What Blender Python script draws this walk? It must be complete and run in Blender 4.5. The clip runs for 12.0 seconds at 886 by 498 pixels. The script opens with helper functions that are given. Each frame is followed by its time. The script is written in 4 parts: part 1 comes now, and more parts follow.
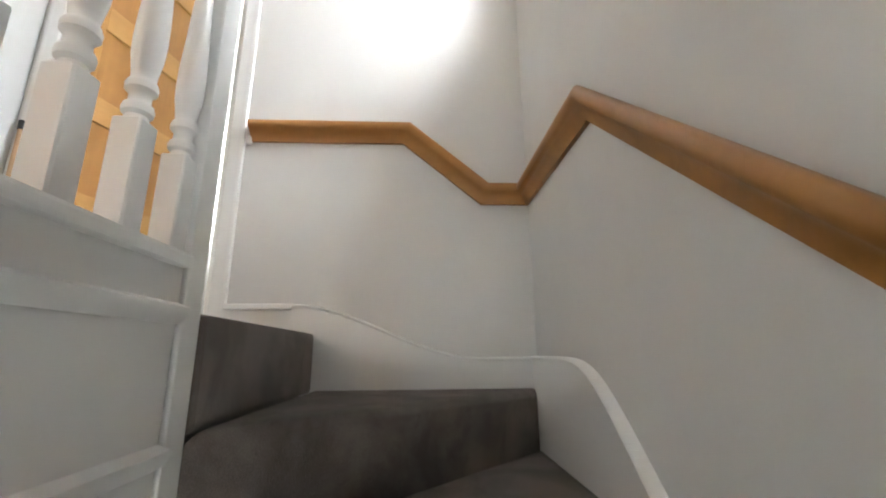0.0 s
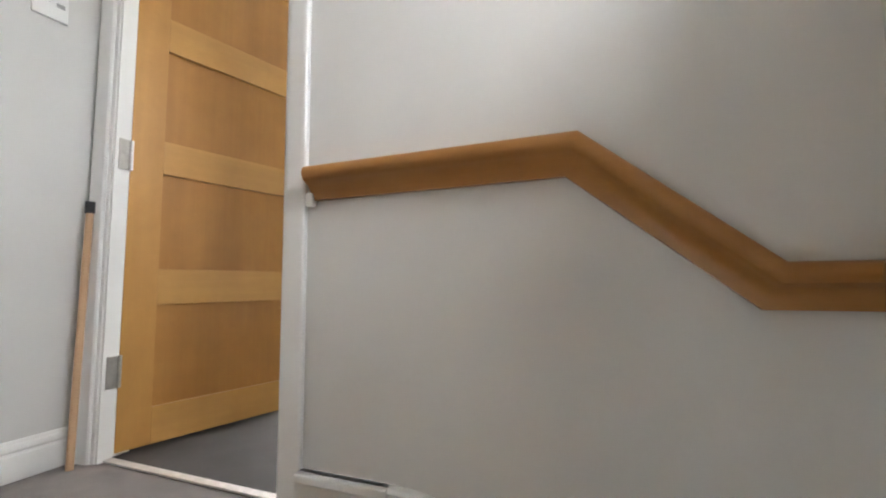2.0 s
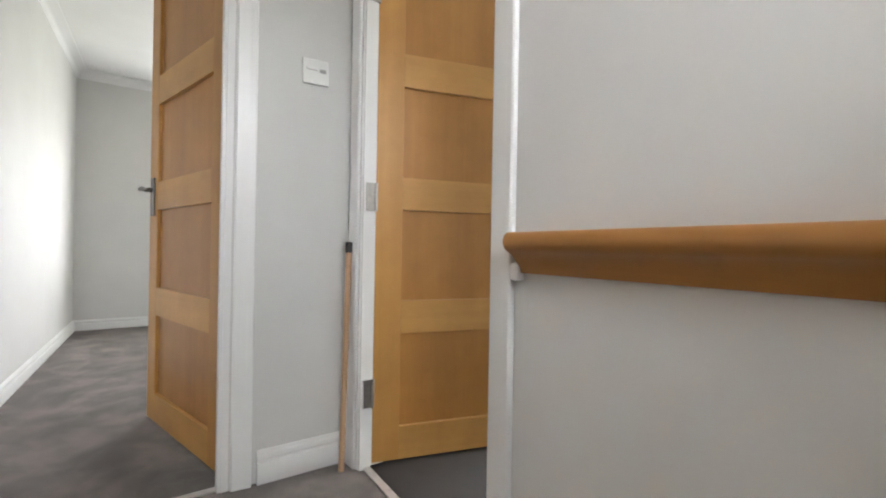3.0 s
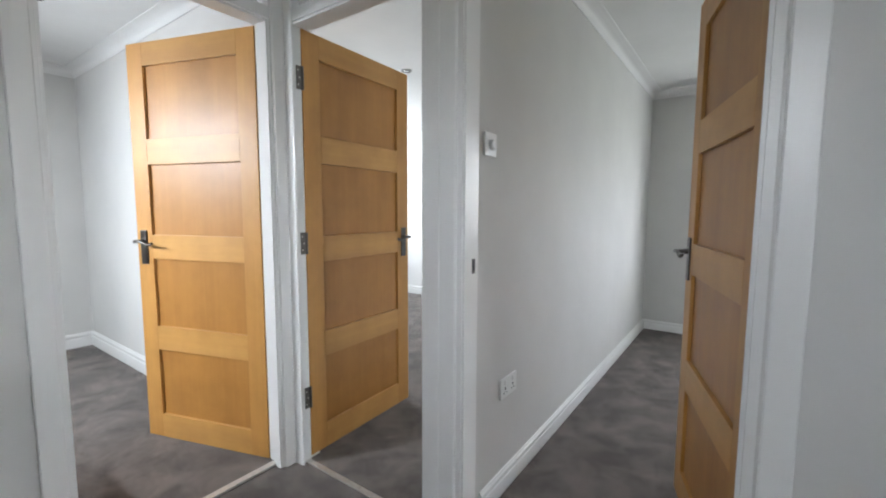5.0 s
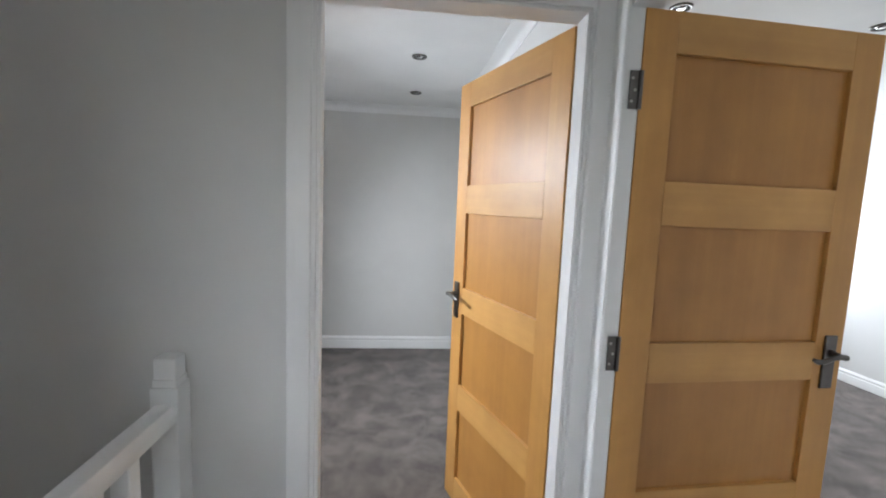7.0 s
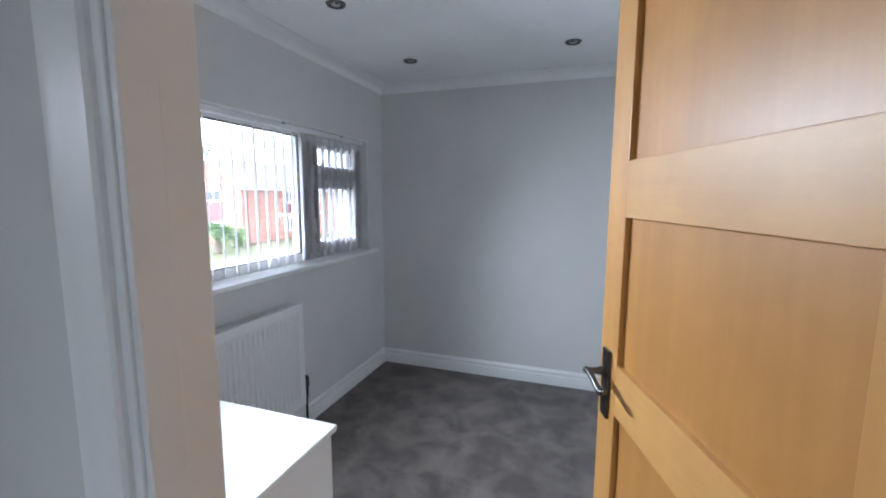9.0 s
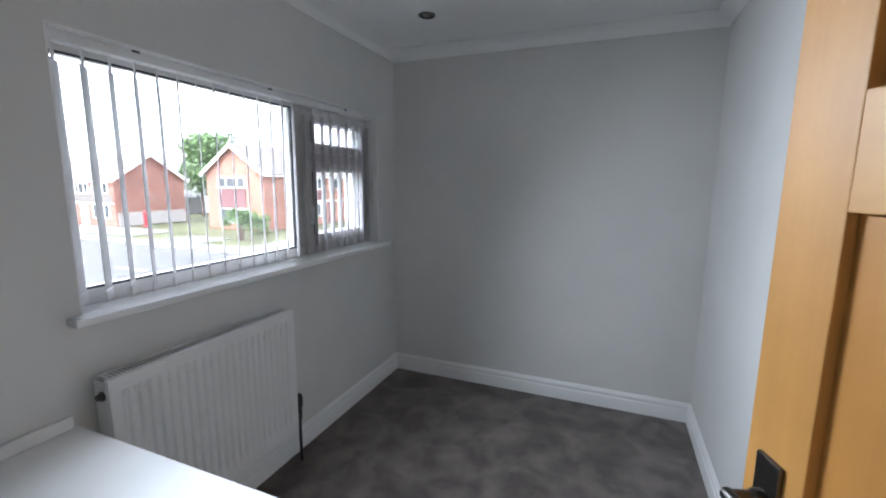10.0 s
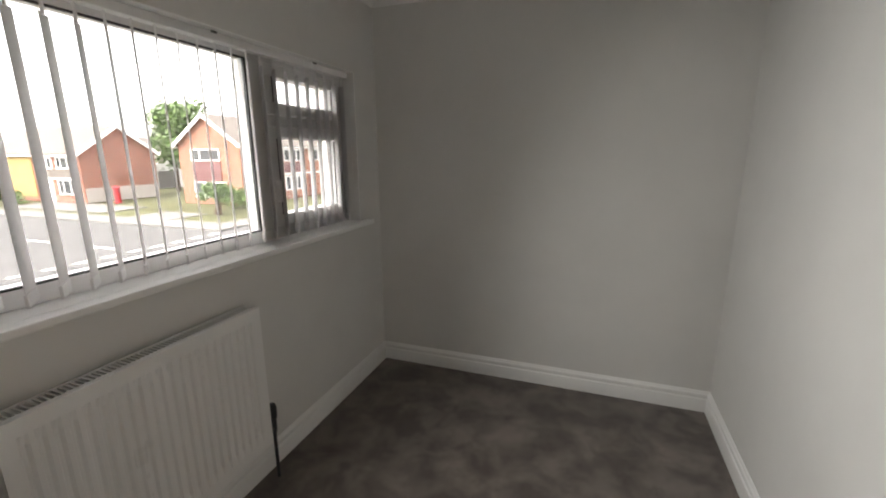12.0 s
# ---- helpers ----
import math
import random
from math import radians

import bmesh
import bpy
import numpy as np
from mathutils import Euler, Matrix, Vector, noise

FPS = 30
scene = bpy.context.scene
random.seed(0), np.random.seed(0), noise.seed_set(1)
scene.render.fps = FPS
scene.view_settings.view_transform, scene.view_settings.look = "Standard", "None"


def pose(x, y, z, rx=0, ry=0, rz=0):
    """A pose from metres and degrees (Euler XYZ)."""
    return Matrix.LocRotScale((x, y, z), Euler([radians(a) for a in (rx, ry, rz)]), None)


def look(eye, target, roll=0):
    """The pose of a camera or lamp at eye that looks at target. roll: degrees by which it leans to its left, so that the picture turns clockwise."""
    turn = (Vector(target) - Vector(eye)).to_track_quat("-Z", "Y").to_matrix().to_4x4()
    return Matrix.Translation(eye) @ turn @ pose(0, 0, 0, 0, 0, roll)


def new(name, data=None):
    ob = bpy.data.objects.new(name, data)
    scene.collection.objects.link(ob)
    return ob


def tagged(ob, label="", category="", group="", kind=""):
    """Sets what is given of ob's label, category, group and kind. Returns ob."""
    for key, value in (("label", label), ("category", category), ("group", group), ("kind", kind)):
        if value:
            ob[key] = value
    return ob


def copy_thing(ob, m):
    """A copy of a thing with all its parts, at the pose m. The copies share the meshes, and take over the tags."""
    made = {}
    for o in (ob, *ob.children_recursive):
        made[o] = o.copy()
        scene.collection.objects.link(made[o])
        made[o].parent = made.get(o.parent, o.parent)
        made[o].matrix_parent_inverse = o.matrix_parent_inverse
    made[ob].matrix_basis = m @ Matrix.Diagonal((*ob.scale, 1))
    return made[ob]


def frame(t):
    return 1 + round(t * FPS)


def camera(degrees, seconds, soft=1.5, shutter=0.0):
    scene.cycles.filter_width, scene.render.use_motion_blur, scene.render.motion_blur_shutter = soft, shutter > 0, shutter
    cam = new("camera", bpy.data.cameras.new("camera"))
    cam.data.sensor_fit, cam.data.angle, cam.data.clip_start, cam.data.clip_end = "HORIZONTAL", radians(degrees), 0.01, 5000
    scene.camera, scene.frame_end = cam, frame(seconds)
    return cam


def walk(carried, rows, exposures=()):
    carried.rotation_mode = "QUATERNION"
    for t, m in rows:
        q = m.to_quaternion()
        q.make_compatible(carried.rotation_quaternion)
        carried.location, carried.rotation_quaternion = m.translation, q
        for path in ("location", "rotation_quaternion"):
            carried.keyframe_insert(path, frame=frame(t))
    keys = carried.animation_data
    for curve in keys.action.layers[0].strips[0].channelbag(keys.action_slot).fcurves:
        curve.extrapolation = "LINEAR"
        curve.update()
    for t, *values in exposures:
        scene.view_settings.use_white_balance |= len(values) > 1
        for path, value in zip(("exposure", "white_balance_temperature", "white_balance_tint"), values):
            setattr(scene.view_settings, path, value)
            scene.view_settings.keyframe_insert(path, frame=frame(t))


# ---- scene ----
cam = camera(93.1, 12.0, soft=2.0)
PATH = [
    (0, (-1.588, -0.572, -0.07), (-1.683, -2.52, 0.416), -0.4),
    (0.5, (-1.564, -0.74, 0.099), (-1.599, -2.683, 0.575), -2.1),
    (0.8, (-1.57, -0.832, 0.213), (-1.644, -2.776, 0.677), -1.9),
    (1, (-1.569, -0.903, 0.263), (-1.615, -2.853, 0.703), -1.2),
    (1.5, (-1.608, -1.084, 0.397), (-1.271, -3.033, 0.695), -0.1),
    (1.8, (-1.589, -1.2, 0.484), (-1.027, -3.10, 0.672), -0.3),
    (2, (-1.576, -1.272, 0.54), (-0.853, -3.129, 0.707), -0.4),
    (2.5, (-1.559, -1.404, 0.668), (-0.444, -3.06, 0.785), -1.0),
    (3, (-1.499, -1.529, 0.792), (0.159, -2.647, 0.791), 1.0),
    (3.2, (-1.445, -1.593, 0.837), (0.358, -2.459, 0.814), 1.7),
    (4.8, (-1.194, -1.69, 1.175), (0.57, -0.767, 0.984), -0.3),
    (5, (-1.146, -1.668, 1.191), (0.475, -0.512, 1.005), 0.2),
    (5.5, (-0.97, -1.534, 1.265), (0.248, 0.041, 1.076), 2.5),
    (6, (-0.891, -1.424, 1.388), (-0.03, 0.364, 1.146), 2.4),
    (6.5, (-0.791, -1.322, 1.404), (-0.217, 0.579, 1.164), 2.3),
    (7, (-0.578, -1.158, 1.44), (-0.376, 0.82, 1.23), 2.3),
    (7.5, (-0.475, -0.991, 1.446), (-0.577, 0.996, 1.243), 1.4),
    (7.7, (-0.474, -0.902, 1.448), (-0.664, 1.078, 1.242), 1.3),
    (9.3, (-0.36, -0.154, 1.452), (-1.062, 1.7, 1.182), 0.2),
    (9.5, (-0.383, -0.066, 1.449), (-1.107, 1.776, 1.163), 0.3),
    (10, (-0.52, 0.151, 1.432), (-1.253, 1.986, 1.122), 0.5),
    (10.5, (-0.588, 0.316, 1.434), (-1.326, 2.144, 1.096), 0.7),
    (11, (-0.633, 0.451, 1.425), (-1.349, 2.285, 1.071), 0.9),
    (11.5, (-0.665, 0.515, 1.429), (-1.369, 2.346, 1.043), 0.4),
    (12, (-0.686, 0.453, 1.424), (-1.341, 2.29, 0.975), -0.3),
]
walk(cam, [(t, look(e, g, r)) for t, e, g, r in PATH],
     exposures=[(0.0, 4.85, 6450, 10), (1.0, 4.3, 6600, 11), (2.5, 4.2, 6550, 11), (3.2, 3.98, 6500, 11), (5.0, 3.25, 6100, 10),
                (6.0, 3.0, 6200, 11), (7.5, 3.1, 5900, 11), (9.5, 2.6, 5400, 10), (10.5, 2.25, 6400, 10), (12.0, 2.1, 7100, 12)])

# ---- light ----
world = bpy.data.worlds.new("world")
scene.world = world
world.use_nodes = True
wn = world.node_tree
sky = wn.nodes.new("ShaderNodeTexSky")
sky.sky_type = "NISHITA"
sky.sun_disc = False
sky.sun_elevation = radians(55)
sky.sun_rotation = radians(200)
sky.air_density, sky.dust_density, sky.ozone_density = 1.0, 3.0, 1.0
pale = wn.nodes.new("ShaderNodeHueSaturation")        # thin white overcast
pale.inputs["Saturation"].default_value, pale.inputs["Value"].default_value = 0.2, 2.4
wn.links.new(sky.outputs[0], pale.inputs["Color"])
wn.links.new(pale.outputs[0], wn.nodes["Background"].inputs[0])
wn.nodes["Background"].inputs[1].default_value = 0.15

sun = new("sun", bpy.data.lights.new("sun", "SUN"))
sun.data.energy, sun.data.angle, sun.data.color = 0.4, radians(25), (1.0, 0.97, 0.93)
sun.matrix_world = look((3.4, -9.4, 14.3), (0, 0, 0))


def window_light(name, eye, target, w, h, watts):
    """Area lamp at a window, standing in for sky light or adding to it."""
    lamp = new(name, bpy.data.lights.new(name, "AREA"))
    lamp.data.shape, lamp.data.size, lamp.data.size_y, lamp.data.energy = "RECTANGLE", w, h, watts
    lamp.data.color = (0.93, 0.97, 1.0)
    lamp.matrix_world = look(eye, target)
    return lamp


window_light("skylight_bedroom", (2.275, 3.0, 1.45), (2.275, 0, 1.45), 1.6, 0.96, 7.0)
# strip lamp under the headrail, added to fill the bedroom beyond the sky's light
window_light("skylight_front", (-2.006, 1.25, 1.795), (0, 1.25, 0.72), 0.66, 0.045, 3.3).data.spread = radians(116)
window_light("skylight_stairs", (-2.65, -1.55, 2.12), (-0.8, -1.75, 1.2), 1.65, 0.5, 5.2)
# unseen hall lamp, added so that bounced light brightens the stairs
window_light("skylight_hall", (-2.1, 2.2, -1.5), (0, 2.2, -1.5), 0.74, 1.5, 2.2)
window_light("skylight_back", (3.55, -2.6, 1.45), (0, -2.6, 1.45), 1.36, 0.96, 2.5)
window_light("skylight_bathroom", (-0.5, -4.03, 1.5), (-0.5, 0, 1.5), 0.56, 0.96, 1.4)


# ---- materials ----
def mat(name, rough=0.6, metal=0.0):
    m = bpy.data.materials.new(name)
    m.use_nodes = True
    b = m.node_tree.nodes["Principled BSDF"]
    b.inputs["Roughness"].default_value, b.inputs["Metallic"].default_value = rough, metal
    return m, m.node_tree, b


def coords(nt, scale=(1, 1, 1)):
    tc, mp = nt.nodes.new("ShaderNodeTexCoord"), nt.nodes.new("ShaderNodeMapping")
    mp.inputs["Scale"].default_value = scale
    nt.links.new(tc.outputs["Object"], mp.inputs[0])
    return mp.outputs[0]


def tex_noise(nt, vec, scale, detail=4.0, rough=0.55):
    n = nt.nodes.new("ShaderNodeTexNoise")
    n.inputs["Scale"].default_value, n.inputs["Detail"].default_value, n.inputs["Roughness"].default_value = scale, detail, rough
    nt.links.new(vec, n.inputs["Vector"])
    return n.outputs[0]


def ramp(nt, fac, *stops):
    r = nt.nodes.new("ShaderNodeValToRGB")
    els = r.color_ramp.elements
    while len(els) < len(stops):
        els.new(0.5)
    for el, (p, c) in zip(els, stops):
        el.position, el.color = p, (*c, 1)
    nt.links.new(fac, r.inputs[0])
    return r.outputs[0]


def mix(nt, kind, fac, a, b):
    m = nt.nodes.new("ShaderNodeMix")
    m.data_type, m.blend_type = "RGBA", kind
    for v, k in ((fac, 0), (a, 6), (b, 7)):
        if isinstance(v, (int, float)):
            m.inputs[k].default_value = v
        elif isinstance(v, tuple):
            m.inputs[k].default_value = (*v, 1)
        else:
            nt.links.new(v, m.inputs[k])
    return m.outputs[2]


def bump(nt, b, height, strength, distance=0.002):
    n = nt.nodes.new("ShaderNodeBump")
    n.inputs["Strength"].default_value, n.inputs["Distance"].default_value = strength, distance
    nt.links.new(height, n.inputs["Height"])
    nt.links.new(n.outputs[0], b.inputs["Normal"])


def paint(name, colour, rough, grain=220.0, strength=0.12, spread=0.04):
    """Rolled emulsion or brushed gloss: faint mottling and fine relief."""
    m, nt, b = mat(name, rough)
    v = coords(nt)
    hi, lo = tuple(min(1, c * (1 + spread)) for c in colour), tuple(c * (1 - spread) for c in colour)
    nt.links.new(ramp(nt, tex_noise(nt, v, 2.3, 5), (0.3, lo), (0.7, hi)), b.inputs["Base Color"])
    bump(nt, b, tex_noise(nt, v, grain, 3), strength, 0.0015)
    rr = nt.nodes.new("ShaderNodeMapRange")
    rr.inputs[3].default_value, rr.inputs[4].default_value = rough - 0.08, min(1, rough + 0.08)
    nt.links.new(tex_noise(nt, v, 9, 3), rr.inputs[0])
    nt.links.new(rr.outputs[0], b.inputs["Roughness"])
    return m


def oak(name, along, light=(0.60, 0.36, 0.145), dark=(0.43, 0.235, 0.085), rough=0.38, relief=0.15):
    """Veneered oak with the grain along one local axis."""
    m, nt, b = mat(name, rough)
    sc = [26.0, 26.0, 26.0]
    sc["xyz".index(along)] = 1.3
    v = coords(nt, tuple(sc))
    info = nt.nodes.new("ShaderNodeObjectInfo")
    add = nt.nodes.new("ShaderNodeVectorMath")
    add.operation = "MULTIPLY_ADD"
    add.inputs[1].default_value = (1, 1, 1)
    comb = nt.nodes.new("ShaderNodeMath")
    comb.operation = "MULTIPLY"
    comb.inputs[1].default_value = 40.0
    nt.links.new(info.outputs["Random"], comb.inputs[0])
    nt.links.new(v, add.inputs[0])
    nt.links.new(comb.outputs[0], add.inputs[2])
    v = add.outputs[0]
    fine = tex_noise(nt, v, 1.6, 8, 0.65)
    wide = tex_noise(nt, v, 0.22, 3)
    col = ramp(nt, fine, (0.22, tuple(a * 0.55 + c * 0.45 for a, c in zip(light, dark))), (0.5, tuple(a * 0.72 + c * 0.28 for a, c in zip(light, dark))), (0.78, light))
    tone = ramp(nt, wide, (0.3, (0.86, 0.84, 0.82)), (0.7, (1.06, 1.06, 1.06)))
    figure = ramp(nt, tex_noise(nt, coords(nt, (5, 5, 5)), 1.0, 5, 0.6), (0.32, (0.88, 0.85, 0.82)), (0.68, (1.05, 1.05, 1.05)))
    col = mix(nt, "MULTIPLY", 1.0, mix(nt, "MULTIPLY", 1.0, col, tone), figure)
    nt.links.new(col, b.inputs["Base Color"])
    bump(nt, b, fine, relief, 0.001)
    return m


def carpet(name, lo=(0.088, 0.072, 0.062), hi=(0.188, 0.158, 0.138)):
    """Cut-pile carpet whose nap is brushed in patches."""
    m, nt, b = mat(name, 0.95)
    v = coords(nt)
    warp = nt.nodes.new("ShaderNodeTexNoise")
    for key, val in (("Scale", 5.5), ("Detail", 5.0), ("Roughness", 0.62), ("Distortion", 0.35)):
        warp.inputs[key].default_value = val
    nt.links.new(v, warp.inputs["Vector"])
    nap = warp.outputs[0]
    wide = tex_noise(nt, v, 1.6, 3)
    base = ramp(nt, nap, (0.39, lo), (0.5, tuple((a * 1.2 + c) / 2.2 for a, c in zip(lo, hi))), (0.63, hi))
    base = mix(nt, "MULTIPLY", 0.8, base, ramp(nt, wide, (0.3, (0.8, 0.8, 0.8)), (0.7, (1.15, 1.15, 1.15))))
    pile = tex_noise(nt, v, 420, 2)
    base = mix(nt, "MULTIPLY", 0.7, base, ramp(nt, pile, (0.3, (0.7, 0.7, 0.7)), (0.7, (1.2, 1.2, 1.2))))
    nt.links.new(base, b.inputs["Base Color"])
    b.inputs["Sheen Weight"].default_value = 0.25
    b.inputs["Specular IOR Level"].default_value = 0.1
    bump(nt, b, pile, 0.8, 0.004)
    return m


def metal(name, colour, rough):
    m, nt, b = mat(name, rough, 1.0)
    v = coords(nt)
    nt.links.new(ramp(nt, tex_noise(nt, v, 60, 4), (0.3, tuple(c * 0.8 for c in colour)), (0.7, colour)), b.inputs["Base Color"])
    return m


def plain(name, colour, rough=0.5, spread=0.06, scale=30.0):
    m, nt, b = mat(name, rough)
    v = coords(nt)
    nt.links.new(ramp(nt, tex_noise(nt, v, scale, 4), (0.3, tuple(c * (1 - spread) for c in colour)),
                      (0.7, tuple(min(1, c * (1 + spread)) for c in colour))), b.inputs["Base Color"])
    return m


def clear_glass(name):
    m, nt, b = mat(name, 0.0)
    b.inputs["Transmission Weight"].default_value = 1.0
    b.inputs["IOR"].default_value = 1.45
    return m


def blind_fabric(name):
    m = bpy.data.materials.new(name)
    m.use_nodes = True
    nt = m.node_tree
    nt.nodes.remove(nt.nodes["Principled BSDF"])
    d, t, x = nt.nodes.new("ShaderNodeBsdfDiffuse"), nt.nodes.new("ShaderNodeBsdfTranslucent"), nt.nodes.new("ShaderNodeMixShader")
    v = coords(nt, (300, 300, 40))
    c = ramp(nt, tex_noise(nt, v, 1.0, 3), (0.3, (0.66, 0.65, 0.65)), (0.7, (0.73, 0.72, 0.72)))
    for n in (d, t):
        nt.links.new(c, n.inputs[0])
    x.inputs[0].default_value = 0.22
    nt.links.new(d.outputs[0], x.inputs[1])
    nt.links.new(t.outputs[0], x.inputs[2])
    nt.links.new(x.outputs[0], nt.nodes["Material Output"].inputs[0])
    return m


def brickwork(name, a, c):
    m, nt, b = mat(name, 0.85)
    v = coords(nt)
    geo = nt.nodes.new("ShaderNodeTexBrick")
    geo.inputs["Scale"].default_value = 4.4
    geo.inputs["Color1"].default_value, geo.inputs["Color2"].default_value = (*a, 1), (*c, 1)
    geo.inputs["Mortar"].default_value = (0.42, 0.38, 0.33, 1)
    geo.inputs["Mortar Size"].default_value = 0.012
    mp = nt.nodes.new("ShaderNodeMapping")
    mp.inputs["Rotation"].default_value = (radians(90), 0, radians(37))
    nt.links.new(v, mp.inputs[0])
    nt.links.new(mp.outputs[0], geo.inputs["Vector"])
    tone = ramp(nt, tex_noise(nt, v, 0.7, 4), (0.3, (0.85, 0.85, 0.85)), (0.7, (1.1, 1.1, 1.1)))
    nt.links.new(mix(nt, "MULTIPLY", 1.0, geo.outputs[0], tone), b.inputs["Base Color"])
    return m


def leaves_mat(name, lo, hi):
    m, nt, b = mat(name, 0.6)
    isl = nt.nodes.new("ShaderNodeNewGeometry")
    nt.links.new(ramp(nt, isl.outputs["Random Per Island"], (0.0, lo), (1.0, hi)), b.inputs["Base Color"])
    return m


WALL = paint("grey_emulsion", (0.66, 0.653, 0.632), 0.75)
CEIL = paint("white_emulsion", (0.82, 0.82, 0.81), 0.85)
GLOSS = paint("white_gloss", (0.80, 0.80, 0.785), 0.32, 60, 0.08, 0.02)
BOXW = plain("white_satin", (0.82, 0.82, 0.81), 0.30, 0.012, 3.0)
OAK_V = oak("oak_upright", "z", (0.60, 0.320, 0.088), (0.46, 0.222, 0.055), 0.42)
OAK_P = oak("oak_panel", "z", (0.51, 0.250, 0.060), (0.38, 0.172, 0.040), 0.40)
OAK_H = oak("oak_across", "x", (0.63, 0.350, 0.105), (0.50, 0.258, 0.068), 0.42, 0.35)
RAIL_X = oak("rail_oak_x", "x", (0.43, 0.205, 0.054), (0.30, 0.130, 0.032), 0.34)
PALE = oak("pole_wood", "z", (0.62, 0.42, 0.26), (0.50, 0.31, 0.18), 0.5)
CARPET = carpet("grey_carpet")
VINYL = plain("dark_vinyl", (0.028, 0.027, 0.027), 0.6, 0.25, 6.0)
PEWTER = metal("pewter", (0.13, 0.12, 0.112), 0.30)
HINGE = metal("dark_steel", (0.17, 0.16, 0.15), 0.30)
STEEL = metal("steel", (0.55, 0.53, 0.50), 0.35)
STRIP = metal("threshold_metal", (0.80, 0.79, 0.77), 0.55)
CHROME = metal("chrome", (0.62, 0.62, 0.62), 0.18)
UPVC = plain("upvc", (0.80, 0.80, 0.80), 0.3, 0.02)
PLASTIC = plain("white_plastic", (0.78, 0.78, 0.76), 0.35, 0.02)
BLACK = plain("black_plastic", (0.02, 0.02, 0.022), 0.45)
ENAMEL = paint("white_enamel", (0.78, 0.78, 0.77), 0.3, 50, 0.04, 0.015)
GLASS = clear_glass("clear_glass")
FABRIC = blind_fabric("blind_fabric")
CERAMIC = plain("ceramic", (0.80, 0.80, 0.79), 0.12, 0.02)
# near-black that paints the shade inside holes and hollow fittings
DARKHOLE = plain("recess_shade", (0.03, 0.03, 0.03), 0.8)
RED_BRICK = brickwork("red_brick", (0.25, 0.085, 0.05), (0.20, 0.066, 0.04))
ORANGE_BRICK = brickwork("orange_brick", (0.26, 0.095, 0.05), (0.215, 0.076, 0.04))
ROOF = plain("roof_tiles", (0.13, 0.113, 0.10), 0.9, 0.2, 3.0)
RENDER_PALE = plain("pale_render", (0.36, 0.335, 0.31), 0.9, 0.08, 2.0)
YELLOW = plain("yellow_render", (0.32, 0.23, 0.09), 0.9, 0.1, 2.0)
MAROON = plain("maroon_panel", (0.12, 0.05, 0.05), 0.7)
ASPHALT = plain("asphalt", (0.072, 0.071, 0.070), 0.9, 0.25, 1.2)
PAVING = plain("paving", (0.14, 0.136, 0.128), 0.9, 0.12, 2.0)
GRASS = plain("grass", (0.066, 0.070, 0.024), 0.95, 0.35, 0.9)
ROADPAINT = plain("road_paint", (0.7, 0.7, 0.68), 0.8, 0.1, 8.0)
POSTRED = plain("post_red", (0.33, 0.012, 0.018), 0.4)
BARK = plain("bark", (0.09, 0.065, 0.045), 0.95, 0.3, 9.0)
LEAF = leaves_mat("leaf", (0.045, 0.09, 0.02), (0.115, 0.19, 0.055))
WINDOWDARK = plain("far_window", (0.05, 0.055, 0.06), 0.08, 0.2, 2.0)


# ---- building blocks ----
def part(name, bm, material, parent=None, label=""):
    """Links a bmesh as one mesh object, under a thing or a part."""
    me = bpy.data.meshes.new(name)
    bmesh.ops.recalc_face_normals(bm, faces=bm.faces)
    bm.to_mesh(me)
    bm.free()
    me.materials.append(material)
    ob = new(name, me)
    if parent is not None:
        ob.parent = parent
    if label:
        ob["label"] = label
    return ob


def empty(name, m=None, label="", category="", group="", kind=""):
    ob = new(name)
    ob.empty_display_size = 0.1
    if m is not None:
        ob.matrix_world = m
    return tagged(ob, label, category, group, kind)


def block(bm, x0, x1, y0, y1, z0, z1, bevel=0.0, seg=2):
    r = bmesh.ops.create_cube(bm, size=1)
    vs = r["verts"]
    for v in vs:
        v.co = Vector((x1 if v.co.x > 0 else x0, y1 if v.co.y > 0 else y0, z1 if v.co.z > 0 else z0))
    if bevel:
        es = {e for v in vs for e in v.link_edges}
        bmesh.ops.bevel(bm, geom=list(es), offset=bevel, segments=seg, affect="EDGES", profile=0.6)
    return bm


def boxes(*rows, bevel=0.0):
    bm = bmesh.new()
    for r in rows:
        block(bm, *r, bevel=bevel)
    return bm


def structure(name, bm, material, label=""):
    return tagged(part(name, bm, material), label, kind="structure")


def smooth(ob, angle=40):
    for p in ob.data.polygons:
        p.use_smooth = True
    ob.data.set_sharp_from_angle(angle=radians(angle))
    return ob


def prism(pts, z0, z1, bevel=0.0, seg=3):
    """An upright prism on a plan outline; its top edges are rounded."""
    bm = bmesh.new()
    lo = [bm.verts.new((x, y, z0)) for x, y in pts]
    hi = [bm.verts.new((x, y, z1)) for x, y in pts]
    n = len(pts)
    bm.faces.new(lo[::-1])
    top = bm.faces.new(hi)
    for i in range(n):
        bm.faces.new((lo[i], lo[(i + 1) % n], hi[(i + 1) % n], hi[i]))
    if bevel:
        bmesh.ops.bevel(bm, geom=list(top.edges), offset=bevel, segments=seg, affect="EDGES", profile=0.5)
    return bm


